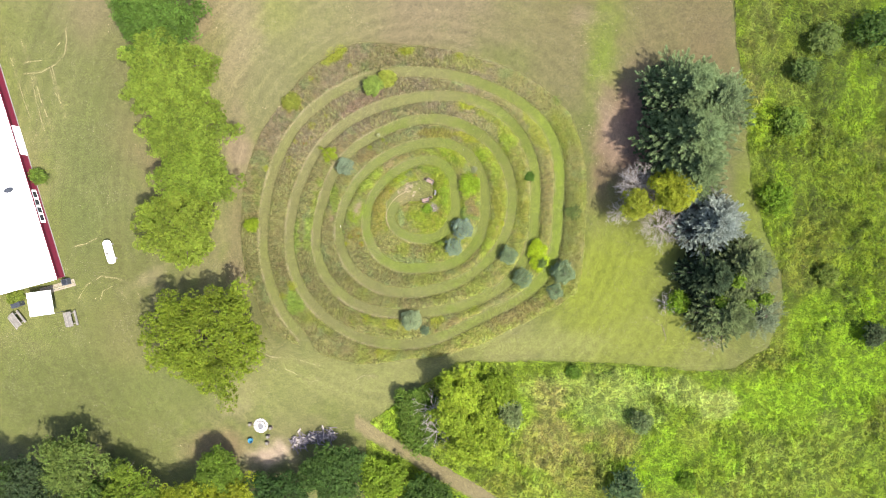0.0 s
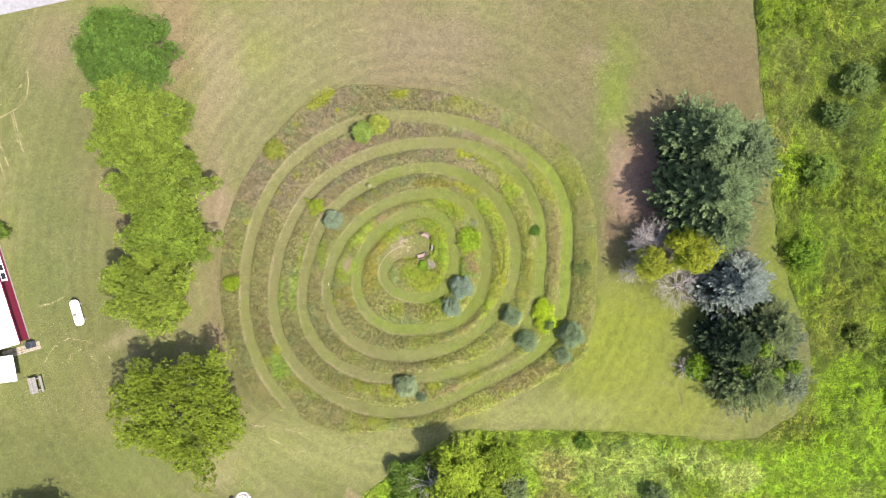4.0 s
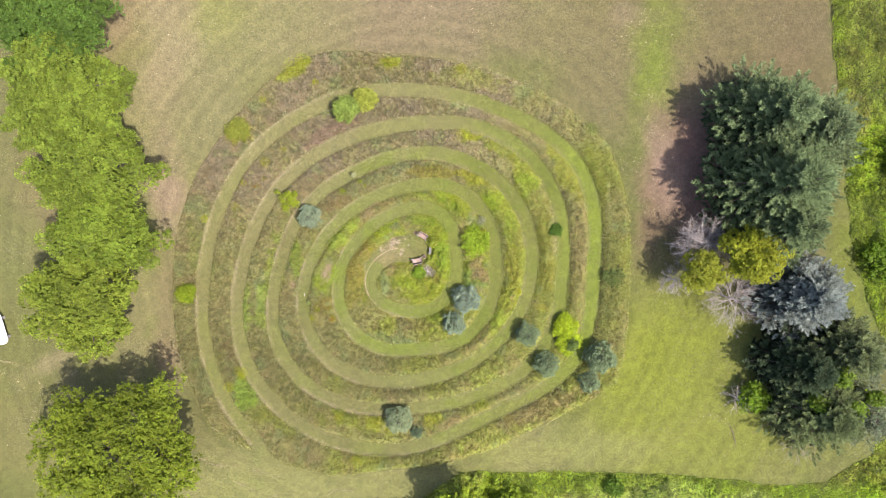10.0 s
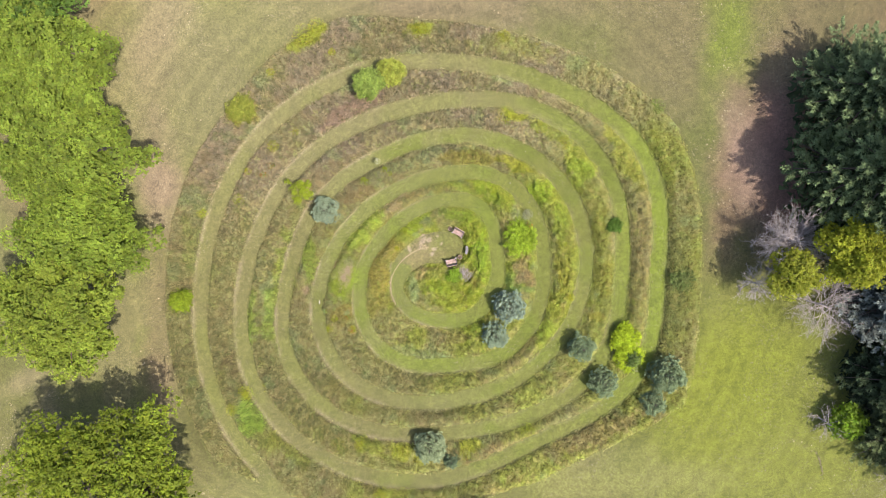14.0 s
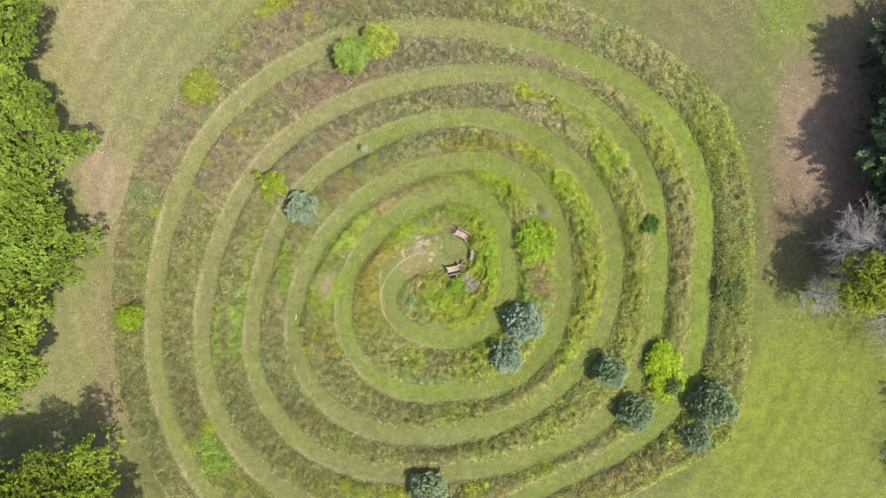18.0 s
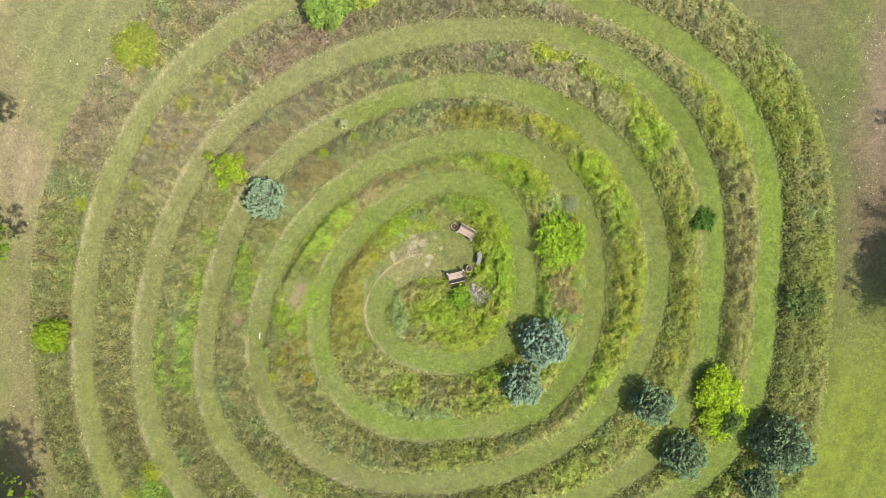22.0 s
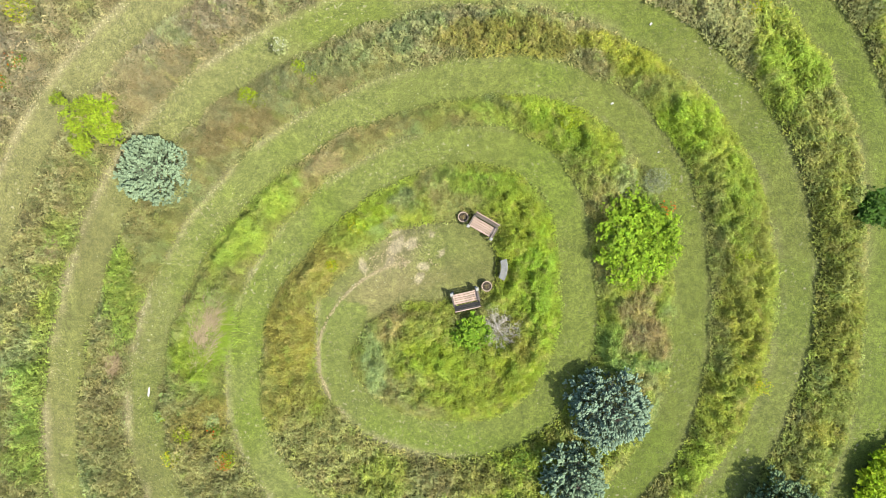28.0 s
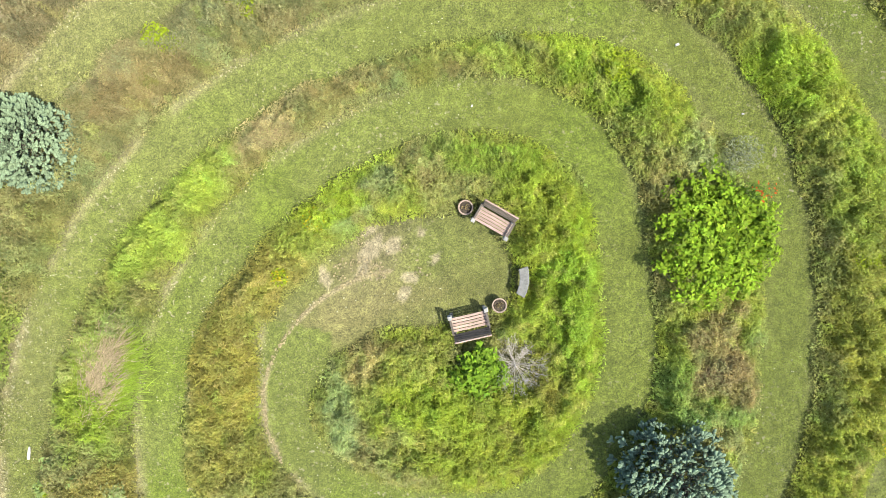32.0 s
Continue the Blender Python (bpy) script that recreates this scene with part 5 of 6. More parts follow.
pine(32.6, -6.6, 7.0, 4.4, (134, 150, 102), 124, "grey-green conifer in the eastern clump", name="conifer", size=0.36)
conifer(36.6, -7.1, 4.5, 2.8, (146, 160, 130), 125, "pale grey-green juniper at the end of the clump", tuft=0.2, whorls=9, per=11, blunt=1.6)
conifer(36.0, -2.2, 5.0, 2.6, (138, 152, 122), 126, "pale grey-green juniper at the end of the clump", tuft=0.2, whorls=9, per=11, blunt=1.6)
for vx, vy, vh, vr in ((32.6, -3.0, 6.2, 0.7), (34.2, -6.0, 5.4, 0.6), (31.4, -5.4, 5.2, 0.6), (36.6, -5.2, 4.2, 0.5)):
    broadleaf(vx, vy, vh, vr, (136, 168, 54), int(vx * 10), "bright green vine tangled in the conifers", "vine", clumps=16, leaves=26, leaf=0.22, low=0.75, name="vine")
broadleaf(27.8, -6.0, 2.0, 1.2, (138, 174, 48), 128, "small bright green bush under the conifers", "bush", clumps=30, leaves=50, leaf=0.2, low=0.05, name="bush")
dead_tree(26.4, -6.2, 1.8, 1.4, 129, "small bare grey shrub under the conifers", "dead shrub", n=24, twigs=10, name="dead_shrub", thick=0.7)
dead_tree(32.0, -10.6, 1.5, 1.6, 130, "small bare grey shrub under the conifers", "dead shrub", n=24, twigs=10, name="dead_shrub", thick=0.6)
# southern edge
broadleaf(-49.2, -28.2, 7, 3.8, (84, 104, 70), 131, "dark green tree at the woodland edge")
broadleaf(-43.2, -24.8, 7.5, 3.6, (126, 148, 74), 132, "grey-green tree at the woodland edge")
broadleaf(-39.4, -26.8, 4, 1.9, (126, 148, 80), 133, "small thin tree at the woodland edge", clumps=40, leaves=50)
dead_tree(-38.8, -27.6, 4.4, 1.5, 149, "bare grey dead sapling at the woodland edge", thick=0.6)
broadleaf(-36.6, -29.4, 6.5, 3.8, (138, 164, 58), 134, "green tree at the woodland edge")
broadleaf(-30.0, -30.6, 6, 3.6, (158, 172, 52), 150, "yellow-green tree at the woodland edge")
broadleaf(-26.4, -26.4, 5, 2.7, (124, 154, 56), 135, "green tree at the woodland edge", clumps=100)
broadleaf(-25.0, -30.2, 5.5, 3.4, (164, 176, 50), 151, "yellow-green tree at the woodland edge")
broadleaf(-53.0, -28.0, 7, 4.0, (96, 122, 66), 152, "dark green tree at the woodland edge")
broadleaf(-41.0, -30.6, 6.5, 3.6, (108, 136, 62), 153, "green tree at the woodland edge")
broadleaf(-46.0, -31.0, 7, 4.6, (80, 100, 66), 136, "dark green tree at the woodland edge")
broadleaf(-12.6, -26.4, 5, 3.7, (92, 122, 60), 137, "dark green low tree over the woodpile", clumps=120)
broadleaf(-19.0, -29.6, 4.5, 3.6, (76, 106, 54), 138, "dark green low tree over the woodpile")
broadleaf(-7.2, -27.9, 2.6, 3.2, (146, 176, 56), 139, "bright green bush beside the worn track", "bush", name="bush", clumps=80, low=0.1)
broadleaf(-1.2, -30.4, 4, 3.5, (98, 130, 60), 140, "dark green bush beside the worn track", "bush", name="bush", clumps=80, low=0.1)
# thicket
broadleaf(2.2, -15.9, 7, 2.5, (178, 202, 64), 141, "bright green young tree in the thicket", clumps=60, leaves=150, ragged=0.2, lobe=1.7)
broadleaf(4.0, -22.0, 6, 3.2, (176, 200, 66), 142, "bright green young tree in the thicket", clumps=70, leaves=150, ragged=0.2, lobe=1.7)
broadleaf(1.8, -19.2, 5.5, 2.5, (170, 196, 64), 143, "bright green young tree in the thicket", clumps=50, leaves=150, ragged=0.2, lobe=1.7)
broadleaf(-3.2, -18.6, 2.2, 2.2, (118, 148, 62), 144, "dense green bush in the thicket", "bush", name="bush", clumps=70, low=0.1)
broadleaf(-2.4, -22.2, 2.0, 2.5, (118, 148, 60), 145, "dense green bush in the thicket", "bush", name="bush", clumps=70, low=0.1)
broadleaf(6.8, -17.0, 2.0, 2.4, (154, 180, 56), 146, "dense green bush in the thicket", "bush", name="bush", clumps=50, low=0.1)
dead_tree(-0.9, -18.6, 4.4, 2.0, 147, "bare grey dead sapling in the thicket", thick=0.6)
dead_tree(-0.4, -21.4, 4.0, 1.8, 148, "bare grey dead sapling in the thicket", thick=0.6)
# field shrubs
for bx, by, br, bh, bc, bl in ((43.4, 24.1, 2.2, 2.6, (132, 152, 84), "grey-green shrub in the meadow"), (41.4, 20.7, 1.7, 2.2, (112, 136, 72), "dark green shrub in the meadow"),
                               (40.1, 14.9, 2.0, 2.2, (128, 156, 66), "green shrub in the meadow"), (48.9, 25.1, 2.7, 3.2, (92, 122, 56), "dark green shrub in the meadow"),
                               (50.2, -9.5, 1.6, 2.4, (96, 112, 76), "dark grey-green shrub in the meadow"), (44.9, -2.8, 1.5, 1.6, (130, 148, 66), "green shrub in the meadow"),
                               (38.9, 6.2, 2.3, 1.7, (124, 158, 46), "bright green shrub at the meadow's edge"), (23.8, -20.4, 1.5, 1.9, (126, 144, 96), "grey-green shrub in the meadow"),
                               (22.0, -28.0, 2.8, 3.0, (98, 122, 84), "dark grey-green shrub in the meadow"), (8.4, -19.6, 1.8, 2.4, (138, 154, 104), "grey-green shrub in the meadow"),
                               (15.9, -14.6, 0.8, 1.0, (104, 136, 48), "small green shrub in the meadow"), (29.5, -27.5, 1.2, 1.2, (120, 152, 44), "small green shrub in the meadow")):
    broadleaf(bx, by, bh * 1.0, br * 0.78, tuple(1.12 * q for q in bc), int(bx * 10 + by * 3) % 997, bl, "shrub", 0.17, 30, 84, low=0.05, name="shrub")

# shrubs in the spiral
broadleaf(-8.15, 19.25, 1.8, 1.2, (162, 188, 94), 201, "round bright green shrub in the tall grass", "shrub", 0.09, 80, 120, low=0.05, name="shrub")
broadleaf(-6.3, 20.2, 1.6, 1.0, (190, 202, 92), 202, "round pale green shrub in the tall grass", "shrub", 0.09, 70, 120, low=0.05, name="shrub")
broadleaf(3.35, 7.75, 0.95, 1.25, (180, 212, 66), 203, "bright green vine-covered shrub beside the walk", "shrub", 0.075, 90, 108, low=0.05, name="shrub", ragged=0.22)
broadleaf(11.4, 0.1, 0.8, 1.1, (206, 234, 58), 204, "low lime-green shrub beside the walk", "shrub", 0.09, 80, 90, low=0.05, name="shrub")
broadleaf(11.6, -1.3, 0.8, 1.1, (204, 232, 58), 208, "low lime-green shrub beside the walk", "shrub", 0.09, 80, 90, low=0.05, name="shrub")
broadleaf(11.95, -1.5, 1.3, 0.5, (128, 152, 80), 209, "small grey-green shrub beside the walk", "shrub", 0.09, 26, 60, low=0.05, name="shrub")
broadleaf(10.4, 8.7, 0.9, 0.55, (104, 140, 56), 205, "small dark green shrub in the tall grass", "shrub", 0.1, 30, 50, low=0.05, name="shrub")
broadleaf(-23.0, 2.9, 1.0, 0.9, (154, 178, 50), 206, "small green shrub on the rim of the spiral", "shrub", 0.12, 40, 50, low=0.05, name="shrub")
broadleaf(-13.4, 11.4, 0.9, 0.9, (166, 186, 58), 207, "thin yellow-green sapling in the tall grass", "shrub", 0.05, 22, 260, low=0.05, name="shrub", ragged=0.45, lobe=1.3)
broadleaf(-1.72, 4.85, 0.95, 0.5, (154, 190, 62), 210, "small bright green sapling behind the bench", "shrub", 0.085, 26, 54, low=0.05, name="shrub")
broadleaf(15.6, 4.6, 0.65, 0.8, (128, 146, 84), 219, "low dark green shrub on the rim of the spiral", "shrub", 0.14, 40, 50, low=0.05, name="shrub")
broadleaf(-17.9, 17.6, 0.8, 1.1, (158, 168, 74), 230, "low yellow-green bush on the rim of the spiral", "bush", 0.1, 60, 50, low=0.05, name="bush")
SPR = "young spruces in the spiral"
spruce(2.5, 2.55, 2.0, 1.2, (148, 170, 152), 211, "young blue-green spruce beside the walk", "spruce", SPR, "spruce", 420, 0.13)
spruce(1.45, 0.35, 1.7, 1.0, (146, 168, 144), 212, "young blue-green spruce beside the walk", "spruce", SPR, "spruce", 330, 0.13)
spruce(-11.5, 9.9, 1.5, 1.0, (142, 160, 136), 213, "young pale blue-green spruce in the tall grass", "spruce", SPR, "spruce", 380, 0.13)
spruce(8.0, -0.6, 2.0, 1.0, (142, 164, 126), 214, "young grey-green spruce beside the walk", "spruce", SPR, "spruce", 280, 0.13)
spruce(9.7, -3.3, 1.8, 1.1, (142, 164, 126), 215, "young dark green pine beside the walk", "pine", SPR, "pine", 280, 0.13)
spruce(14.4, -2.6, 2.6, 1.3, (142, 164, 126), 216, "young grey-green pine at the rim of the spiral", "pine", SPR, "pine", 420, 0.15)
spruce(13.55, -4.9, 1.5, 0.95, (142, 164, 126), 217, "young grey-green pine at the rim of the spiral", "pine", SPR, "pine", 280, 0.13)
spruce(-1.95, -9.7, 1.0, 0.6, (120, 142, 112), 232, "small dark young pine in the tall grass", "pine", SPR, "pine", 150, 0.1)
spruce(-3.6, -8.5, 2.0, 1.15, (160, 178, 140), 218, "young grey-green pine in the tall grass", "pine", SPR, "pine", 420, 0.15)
dead_tree(-0.95, 5.0, 0.95, 0.6, 221, "bare grey dead shrub behind the bench", "dead shrub", n=44, twigs=10, name="dead_shrub", thick=0.5, spray=3)


def forb(x, y, radius, h, green, seed, label, bloom=None, n=90, size=0.07, blooms=30):
    """A single weed or wild flower: leaves on short stems, with or without blossom."""
    r = np.random.default_rng(seed)
    top = thing("wild_flower" if bloom else "weed", pose(x, y, -0.05), label, "wild flower" if bloom else "weed")
    a, d = r.uniform(0, 6.28, n), radius * r.uniform(0, 1, n) ** 0.6
    p = np.c_[d * np.cos(a), d * np.sin(a), h * r.uniform(0.45, 1.0, n)]
    v, f = leaf_quads(p, r.normal(0, 0.5, (n, 3)) + np.array([0, 0, 1]), size * r.uniform(0.7, 1.4, n), r, 0.5)
    sheet("foliage", v, f, M_LEAF, np.repeat(foliage(*green)[None] * r.uniform(0.7, 1.3, n)[:, None], 4, axis=0), parent=top)
    stems = [tube([(0.3 * q[0], 0.3 * q[1], 0), (q[0], q[1], q[2])], [0.005, 0.003], 4) for q in p[:10]]
    sheet("stem", *merged(stems), M_BARK, parent=top)["kind"] = "stuff"
    if bloom:
        a, d = r.uniform(0, 6.28, blooms), radius * r.uniform(0, 1, blooms) ** 0.6
        v, f = leaf_quads(np.c_[d * np.cos(a), d * np.sin(a), h * r.uniform(0.9, 1.15, blooms)], r.normal(0, 0.3, (blooms, 3)) + np.array([0, 0, 1]), 0.05, r, 0.9)
        sheet("blossom", v, f, M_LEAF, np.repeat(foliage(*bloom)[None] * r.uniform(0.8, 1.2, blooms)[:, None], 4, axis=0), parent=top)["kind"] = "stuff"
    return top


YEL, ORA, WHI = (236, 216, 60), (226, 120, 50), (236, 236, 226)
LIMEY, MIDGREEN, PALE = (186, 204, 58), (140, 170, 70), (190, 196, 140)


def wild(x, y, radius, h, green, bloom=None):
    colour = "yellow" if bloom == YEL else "orange" if bloom == ORA else "white"
    lab = (colour + " wild flowers on a leafy plant in the tall grass") if bloom else ("pale leafy weed in the tall grass" if green == PALE else "bright green leafy weed in the tall grass")
    forb(x, y, radius, h * 1.35, green, int(abs(x * 37 + y * 91)) + 400, lab, bloom, n=int(90 + 420 * radius), blooms=int(10 + 70 * radius))


wild(-15.6, 20.3, 0.35, 0.5, LIMEY, YEL)
wild(-15.5, 14.8, 0.45, 0.5, LIMEY, YEL)
wild(-13.9, 15.9, 0.4, 0.4, LIMEY, YEL)
wild(4.85, 16.0, 0.45, 0.5, LIMEY, YEL)
wild(6.5, 14.9, 0.5, 0.5, LIMEY, YEL)
wild(2.2, 17.0, 0.7, 0.5, LIMEY, YEL)
wild(-8.6, 12.15, 0.26, 0.5, LIMEY)
wild(6.6, 7.3, 0.3, 0.5, LIMEY)
wild(13.45, 17.6, 0.6, 0.5, MIDGREEN)
wild(-17.5, 12.9, 0.3, 0.4, LIMEY, YEL)
wild(-15.75, 13.3, 0.3, 0.4, MIDGREEN, ORA)
wild(-18.3, 10.7, 0.5, 0.4, LIMEY)
wild(-21.1, 9.7, 0.4, 0.5, LIMEY, YEL)
wild(-10.8, -8.6, 0.7, 0.5, MIDGREEN, YEL)
wild(-9.1, -8.4, 0.5, 0.5, LIMEY, YEL)
wild(-5.9, -9.1, 0.7, 0.5, LIMEY, YEL)
wild(-4.4, -9.6, 0.55, 0.4, LIMEY, YEL)
wild(-0.8, -9.0, 0.6, 0.5, LIMEY, YEL)
wild(4.0, -7.2, 0.6, 0.4, LIMEY)
wild(-19.2, -5.7, 0.5, 0.5, LIMEY, YEL)
wild(-18.1, -4.4, 0.6, 0.5, LIMEY, YEL)
wild(1.2, 11.4, 0.35, 0.5, LIMEY)
wild(11.9, -2.2, 0.5, 0.4, MIDGREEN, WHI)
wild(-11.4, 0.7, 0.3, 0.4, LIMEY, YEL)
wild(-9.7, 0.6, 0.28, 0.4, MIDGREEN, ORA)
wild(-10.0, 1.6, 0.2, 0.4, MIDGREEN, ORA)
wild(3.95, 8.75, 0.22, 0.9, MIDGREEN, ORA)
wild(-11.3, 2.75, 0.24, 0.35, PALE)
wild(-11.7, 2.1, 0.2, 0.3, LIMEY)
wild(-10.1, 2.0, 0.3, 0.4, PALE)
wild(-7.5, 13.6, 0.25, 0.6, PALE, WHI)
wild(-7.0, 13.0, 0.22, 0.5, LIMEY)
wild(-6.1, 6.95, 0.2, 0.35, LIMEY, YEL)
wild(-5.3, 8.2, 0.3, 0.35, LIMEY, YEL)
wild(-0.1, 0.6, 0.45, 0.5, MIDGREEN)
wild(-13.0, 23.0, 0.9, 0.5, LIMEY, YEL)
wild(-12.0, 23.6, 0.7, 0.5, LIMEY, YEL)
wild(-4.3, 23.3, 0.6, 0.5, LIMEY, YEL)
wild(2.0, 22.8, 0.5, 0.5, LIMEY, YEL)
wild(3.6, 21.6, 0.4, 0.5, PALE, YEL)
wild(4.6, 22.0, 0.4, 0.5, PALE, YEL)
wild(-10.9, 21.8, 0.3, 0.5, LIMEY, YEL)
wild(-4.5, -13.0, 0.4, 0.4, PALE, WHI)
wild(-7.6, -12.7, 0.6, 0.5, LIMEY, YEL)
wild(7.2, 3.2, 0.3, 0.5, LIMEY, YEL)
wild(-16.3, 12.6, 0.3, 0.4, MIDGREEN, ORA)
wild(-9.6, 0.7, 0.3, 0.45, LIMEY, ORA)
wild(-11.0, 1.5, 0.3, 0.45, LIMEY)
wild(-8.3, 12.0, 0.3, 0.45, LIMEY)
wild(-6.6, 12.7, 0.2, 0.45, LIMEY)
wild(6.5, 7.5, 0.35, 0.45, LIMEY)
wild(1.1, 11.3, 0.2, 0.45, LIMEY)

forb(-11.53, 2.71, 0.17, 0.5, (178, 200, 128), 997, "pale green milkweed with broad leaves in the tall grass", None, 46, 0.13)
forb(-11.77, 2.07, 0.17, 0.5, (178, 200, 128), 998, "pale green milkweed with broad leaves in the tall grass", None, 46, 0.13)
forb(-11.02, 2.24, 0.17, 0.5, (178, 200, 128), 999, "pale green milkweed with broad leaves in the tall grass", None, 46, 0.13)
forb(-10.03, 1.97, 0.17, 0.5, (178, 200, 128), 1000, "pale green milkweed with broad leaves in the tall grass", None, 46, 0.13)
forb(3.89, 9.55, 0.4, 0.6, (172, 178, 150), 950, "wispy grey-green weed in the tall grass", None, 700, 0.05)


def tussock(x, y, radius, h, colour, seed, label, heading=80, skirt=None):
    """A clump of long dry grass swept over to one side, in a skirt of fresh blades where it has one."""
    r = np.random.default_rng(seed)
    top = thing("tussock", pose(x, y, -0.05, 0, 0, heading), label, "grass clump")
    for name, n, col, wide, spread in (("straw", int(3600 * radius), colour, 0.5, 0.45), ("skirt", int(5200 * radius), skirt, 0.95, 0.8)):
        if col is None:
            continue
        u, v0 = r.normal(0, 0.42, n) * radius * 1.5, r.normal(0, 0.36, n) * radius * wide
        lean = r.normal(0, spread, n) + np.arctan2(v0, radius * 0.9) * (0.7 if name == "straw" else 1.2)
        tint = np.clip(foliage(*col)[None] * 1.5 * r.uniform(0.75, 1.25, (n, 1)), 0, 0.9)
        side = np.c_[-np.sin(lean), np.cos(lean), np.zeros(n)] * 0.006
        root = np.c_[u, v0, np.zeros(n)]
        reach = radius * r.uniform(0.4, 0.9, n)
        high = h * r.uniform(0.6, 1.1, n) * (1.0 if name == "straw" else 0.75)
        mid = root + np.c_[np.cos(lean) * reach * 0.45, np.sin(lean) * reach * 0.45, high]
        tip = root + np.c_[np.cos(lean) * reach, np.sin(lean) * reach, high * r.uniform(0.45, 0.9, n)]
        v = np.stack([root - side, root + side, mid + side, tip, mid - side], 1).reshape(-1, 3)
        base = np.arange(n)[:, None] * 5
        f = np.concatenate([base + np.array([[0, 1, 2]]), base + np.array([[0, 2, 4]]), base + np.array([[4, 2, 3]])], 1).reshape(-1, 3)
        sheet(name, v, f, M_BLADE, np.repeat(tint, 5, axis=0), parent=top)["kind"] = "stuff"
    return top


tussock(-10.18, 4.70, 0.72, 0.55, (198, 180, 158), 340, "tall pinkish straw clump in a skirt of green grass", 75, (166, 190, 78))
tussock(-6.41, 10.03, 0.28, 0.3, (186, 168, 136), 555, "small dry straw clump in the prairie grass", 30)
tussock(-13.30, 3.67, 0.30, 0.35, (178, 158, 136), 165, "small dry straw clump in the prairie grass")
tussock(-15.13, 7.37, 0.30, 0.35, (178, 160, 136), 48, "small dry straw clump in the prairie grass")
tussock(3.51, 4.80, 0.41, 0.4, (168, 148, 120), 1150, "brown withered grass clump near the spruce", 40)

# ---- seats ----
def bench(x, y, turn, label):
    """A small slatted garden bench on two concrete ends; its sitter looks along local -y."""
    top = thing("bench", pose(x, y, -0.04, 0, 0, turn), label, "bench", "benches at the heart of the spiral")
    for sx in (-0.42, 0.42):
        bm = box(0.085, 0.52, 0.08, pose(sx, 0.0, 0.04), 0.012)
        box(0.075, 0.09, 0.36, pose(sx, -0.17, 0.24), 0, bm)
        box(0.075, 0.10, 0.36, pose(sx, 0.17, 0.24), 0, bm)
        box(0.08, 0.42, 0.06, pose(sx, 0.0, 0.395), 0, bm)
        end = part("end_support", bm, M_CONCRETE, top, "weathered grey concrete end")
        part("front_post", box(0.10, 0.10, 0.24, pose(sx * 1.07, -0.235, 0.50), 0.015), M_PALECONCRETE, end)
        part("armrest", box(0.05, 0.40, 0.04, pose(sx * 1.07, 0.0, 0.585), 0.008), M_DARKSLAT, end)
        part("back_post", box(0.06, 0.06, 0.46, pose(sx, 0.26, 0.60, -17), 0.008), M_DARKSLAT, end)
    for k in range(5):
        ob = part("slat", box(0.86, 0.058, 0.032, None, 0.006), M_SLAT, top)
        ob.matrix_basis = pose(0, -0.175 + 0.074 * k, 0.442, 0, 0, 0)
    for k in range(3):
        ob = part("back_slat", box(0.86, 0.028, 0.085, None, 0.006), M_DARKSLAT, top, "dark weathered back slat")
        ob.matrix_basis = pose(0, 0.215 + 0.036 * k, 0.55 + 0.11 * k, -18, 0, 0)
    top.scale = (0.9, 0.9, 0.9)
    ob = part("top_rail", box(0.90, 0.03, 0.04, None, 0.006), M_SLAT, top)
    ob.matrix_basis = pose(0, 0.325, 0.855, -18, 0, 0)
    return top


bench(-1.40, 8.16, -30, "wooden slat garden bench with weathered concrete ends")
bench(-1.93, 5.93, 193, "wooden slat garden bench with weathered concrete ends")


def curved_bench(x, y, turn):
    top = thing("stone_bench", pose(x, y, -0.04, 0, 0, turn), "small curved grey stone bench half hidden in grass", "bench")
    bm = bmesh.new()
    rows = []
    for k in range(15):
        a = radians(-24 + 48 * k / 14)
        rows.append([bm.verts.new((r * math.cos(a) - 0.9, r * math.sin(a), z)) for r, z in ((0.80, 0.37), (0.79, 0.41), (0.81, 0.43), (1.05, 0.43), (1.07, 0.41), (1.06, 0.37))])
    for a, b in zip(rows, rows[1:]):
        for i in range(6):
            bm.faces.new((a[i], a[(i + 1) % 6], b[(i + 1) % 6], b[i]))
    bm.faces.new(rows[0])
    bm.faces.new(rows[-1][::-1])
    part("seat", bm, M_CONCRETE, top)
    top.scale = (0.75, 0.8, 0.9)
    for s in (-1, 1):
        part("leg", box(0.18, 0.09, 0.38, pose(0.02, s * 0.24, 0.19, 0, 0, s * 15), 0.012), M_CONCRETE, top)


curved_bench(-0.76, 6.82, -6)


def planter(x, y, label):
    top = thing("planter", pose(x, y, -0.05), label, "planter", "planters beside the benches")
    bm = lathe([(0.10, 0.0), (0.115, 0.02), (0.145, 0.24), (0.165, 0.245), (0.168, 0.28), (0.14, 0.28), (0.135, 0.23), (0.05, 0.225)], 24)
    part("pot", bm, M_POT, top)
    bm = lathe([(0.137, 0.215), (0.137, 0.238), (0.06, 0.245), (0.01, 0.247)], 20)
    part("soil", bm, M_SOIL, top, "dark dry potting soil")
    r = np.random.default_rng(int(abs(x * 100)))
    a = r.uniform(0, 6.28, 40)
    d = r.uniform(0, 0.1, 40)
    v, f = leaf_quads(np.c_[d * np.cos(a), d * np.sin(a), r.uniform(0.25, 0.29, 40)], r.normal(size=(40, 3)) + np.array([0, 0, 1]), 0.05, r, 0.4)
    sheet("dry_stems", v, f, M_BLADE, np.repeat(foliage(190, 170, 130)[None] * r.uniform(0.5, 1.2, 40)[:, None], 4, axis=0), parent=top)


planter(-2.01, 8.45, "round pale pot with dry stems beside the bench")
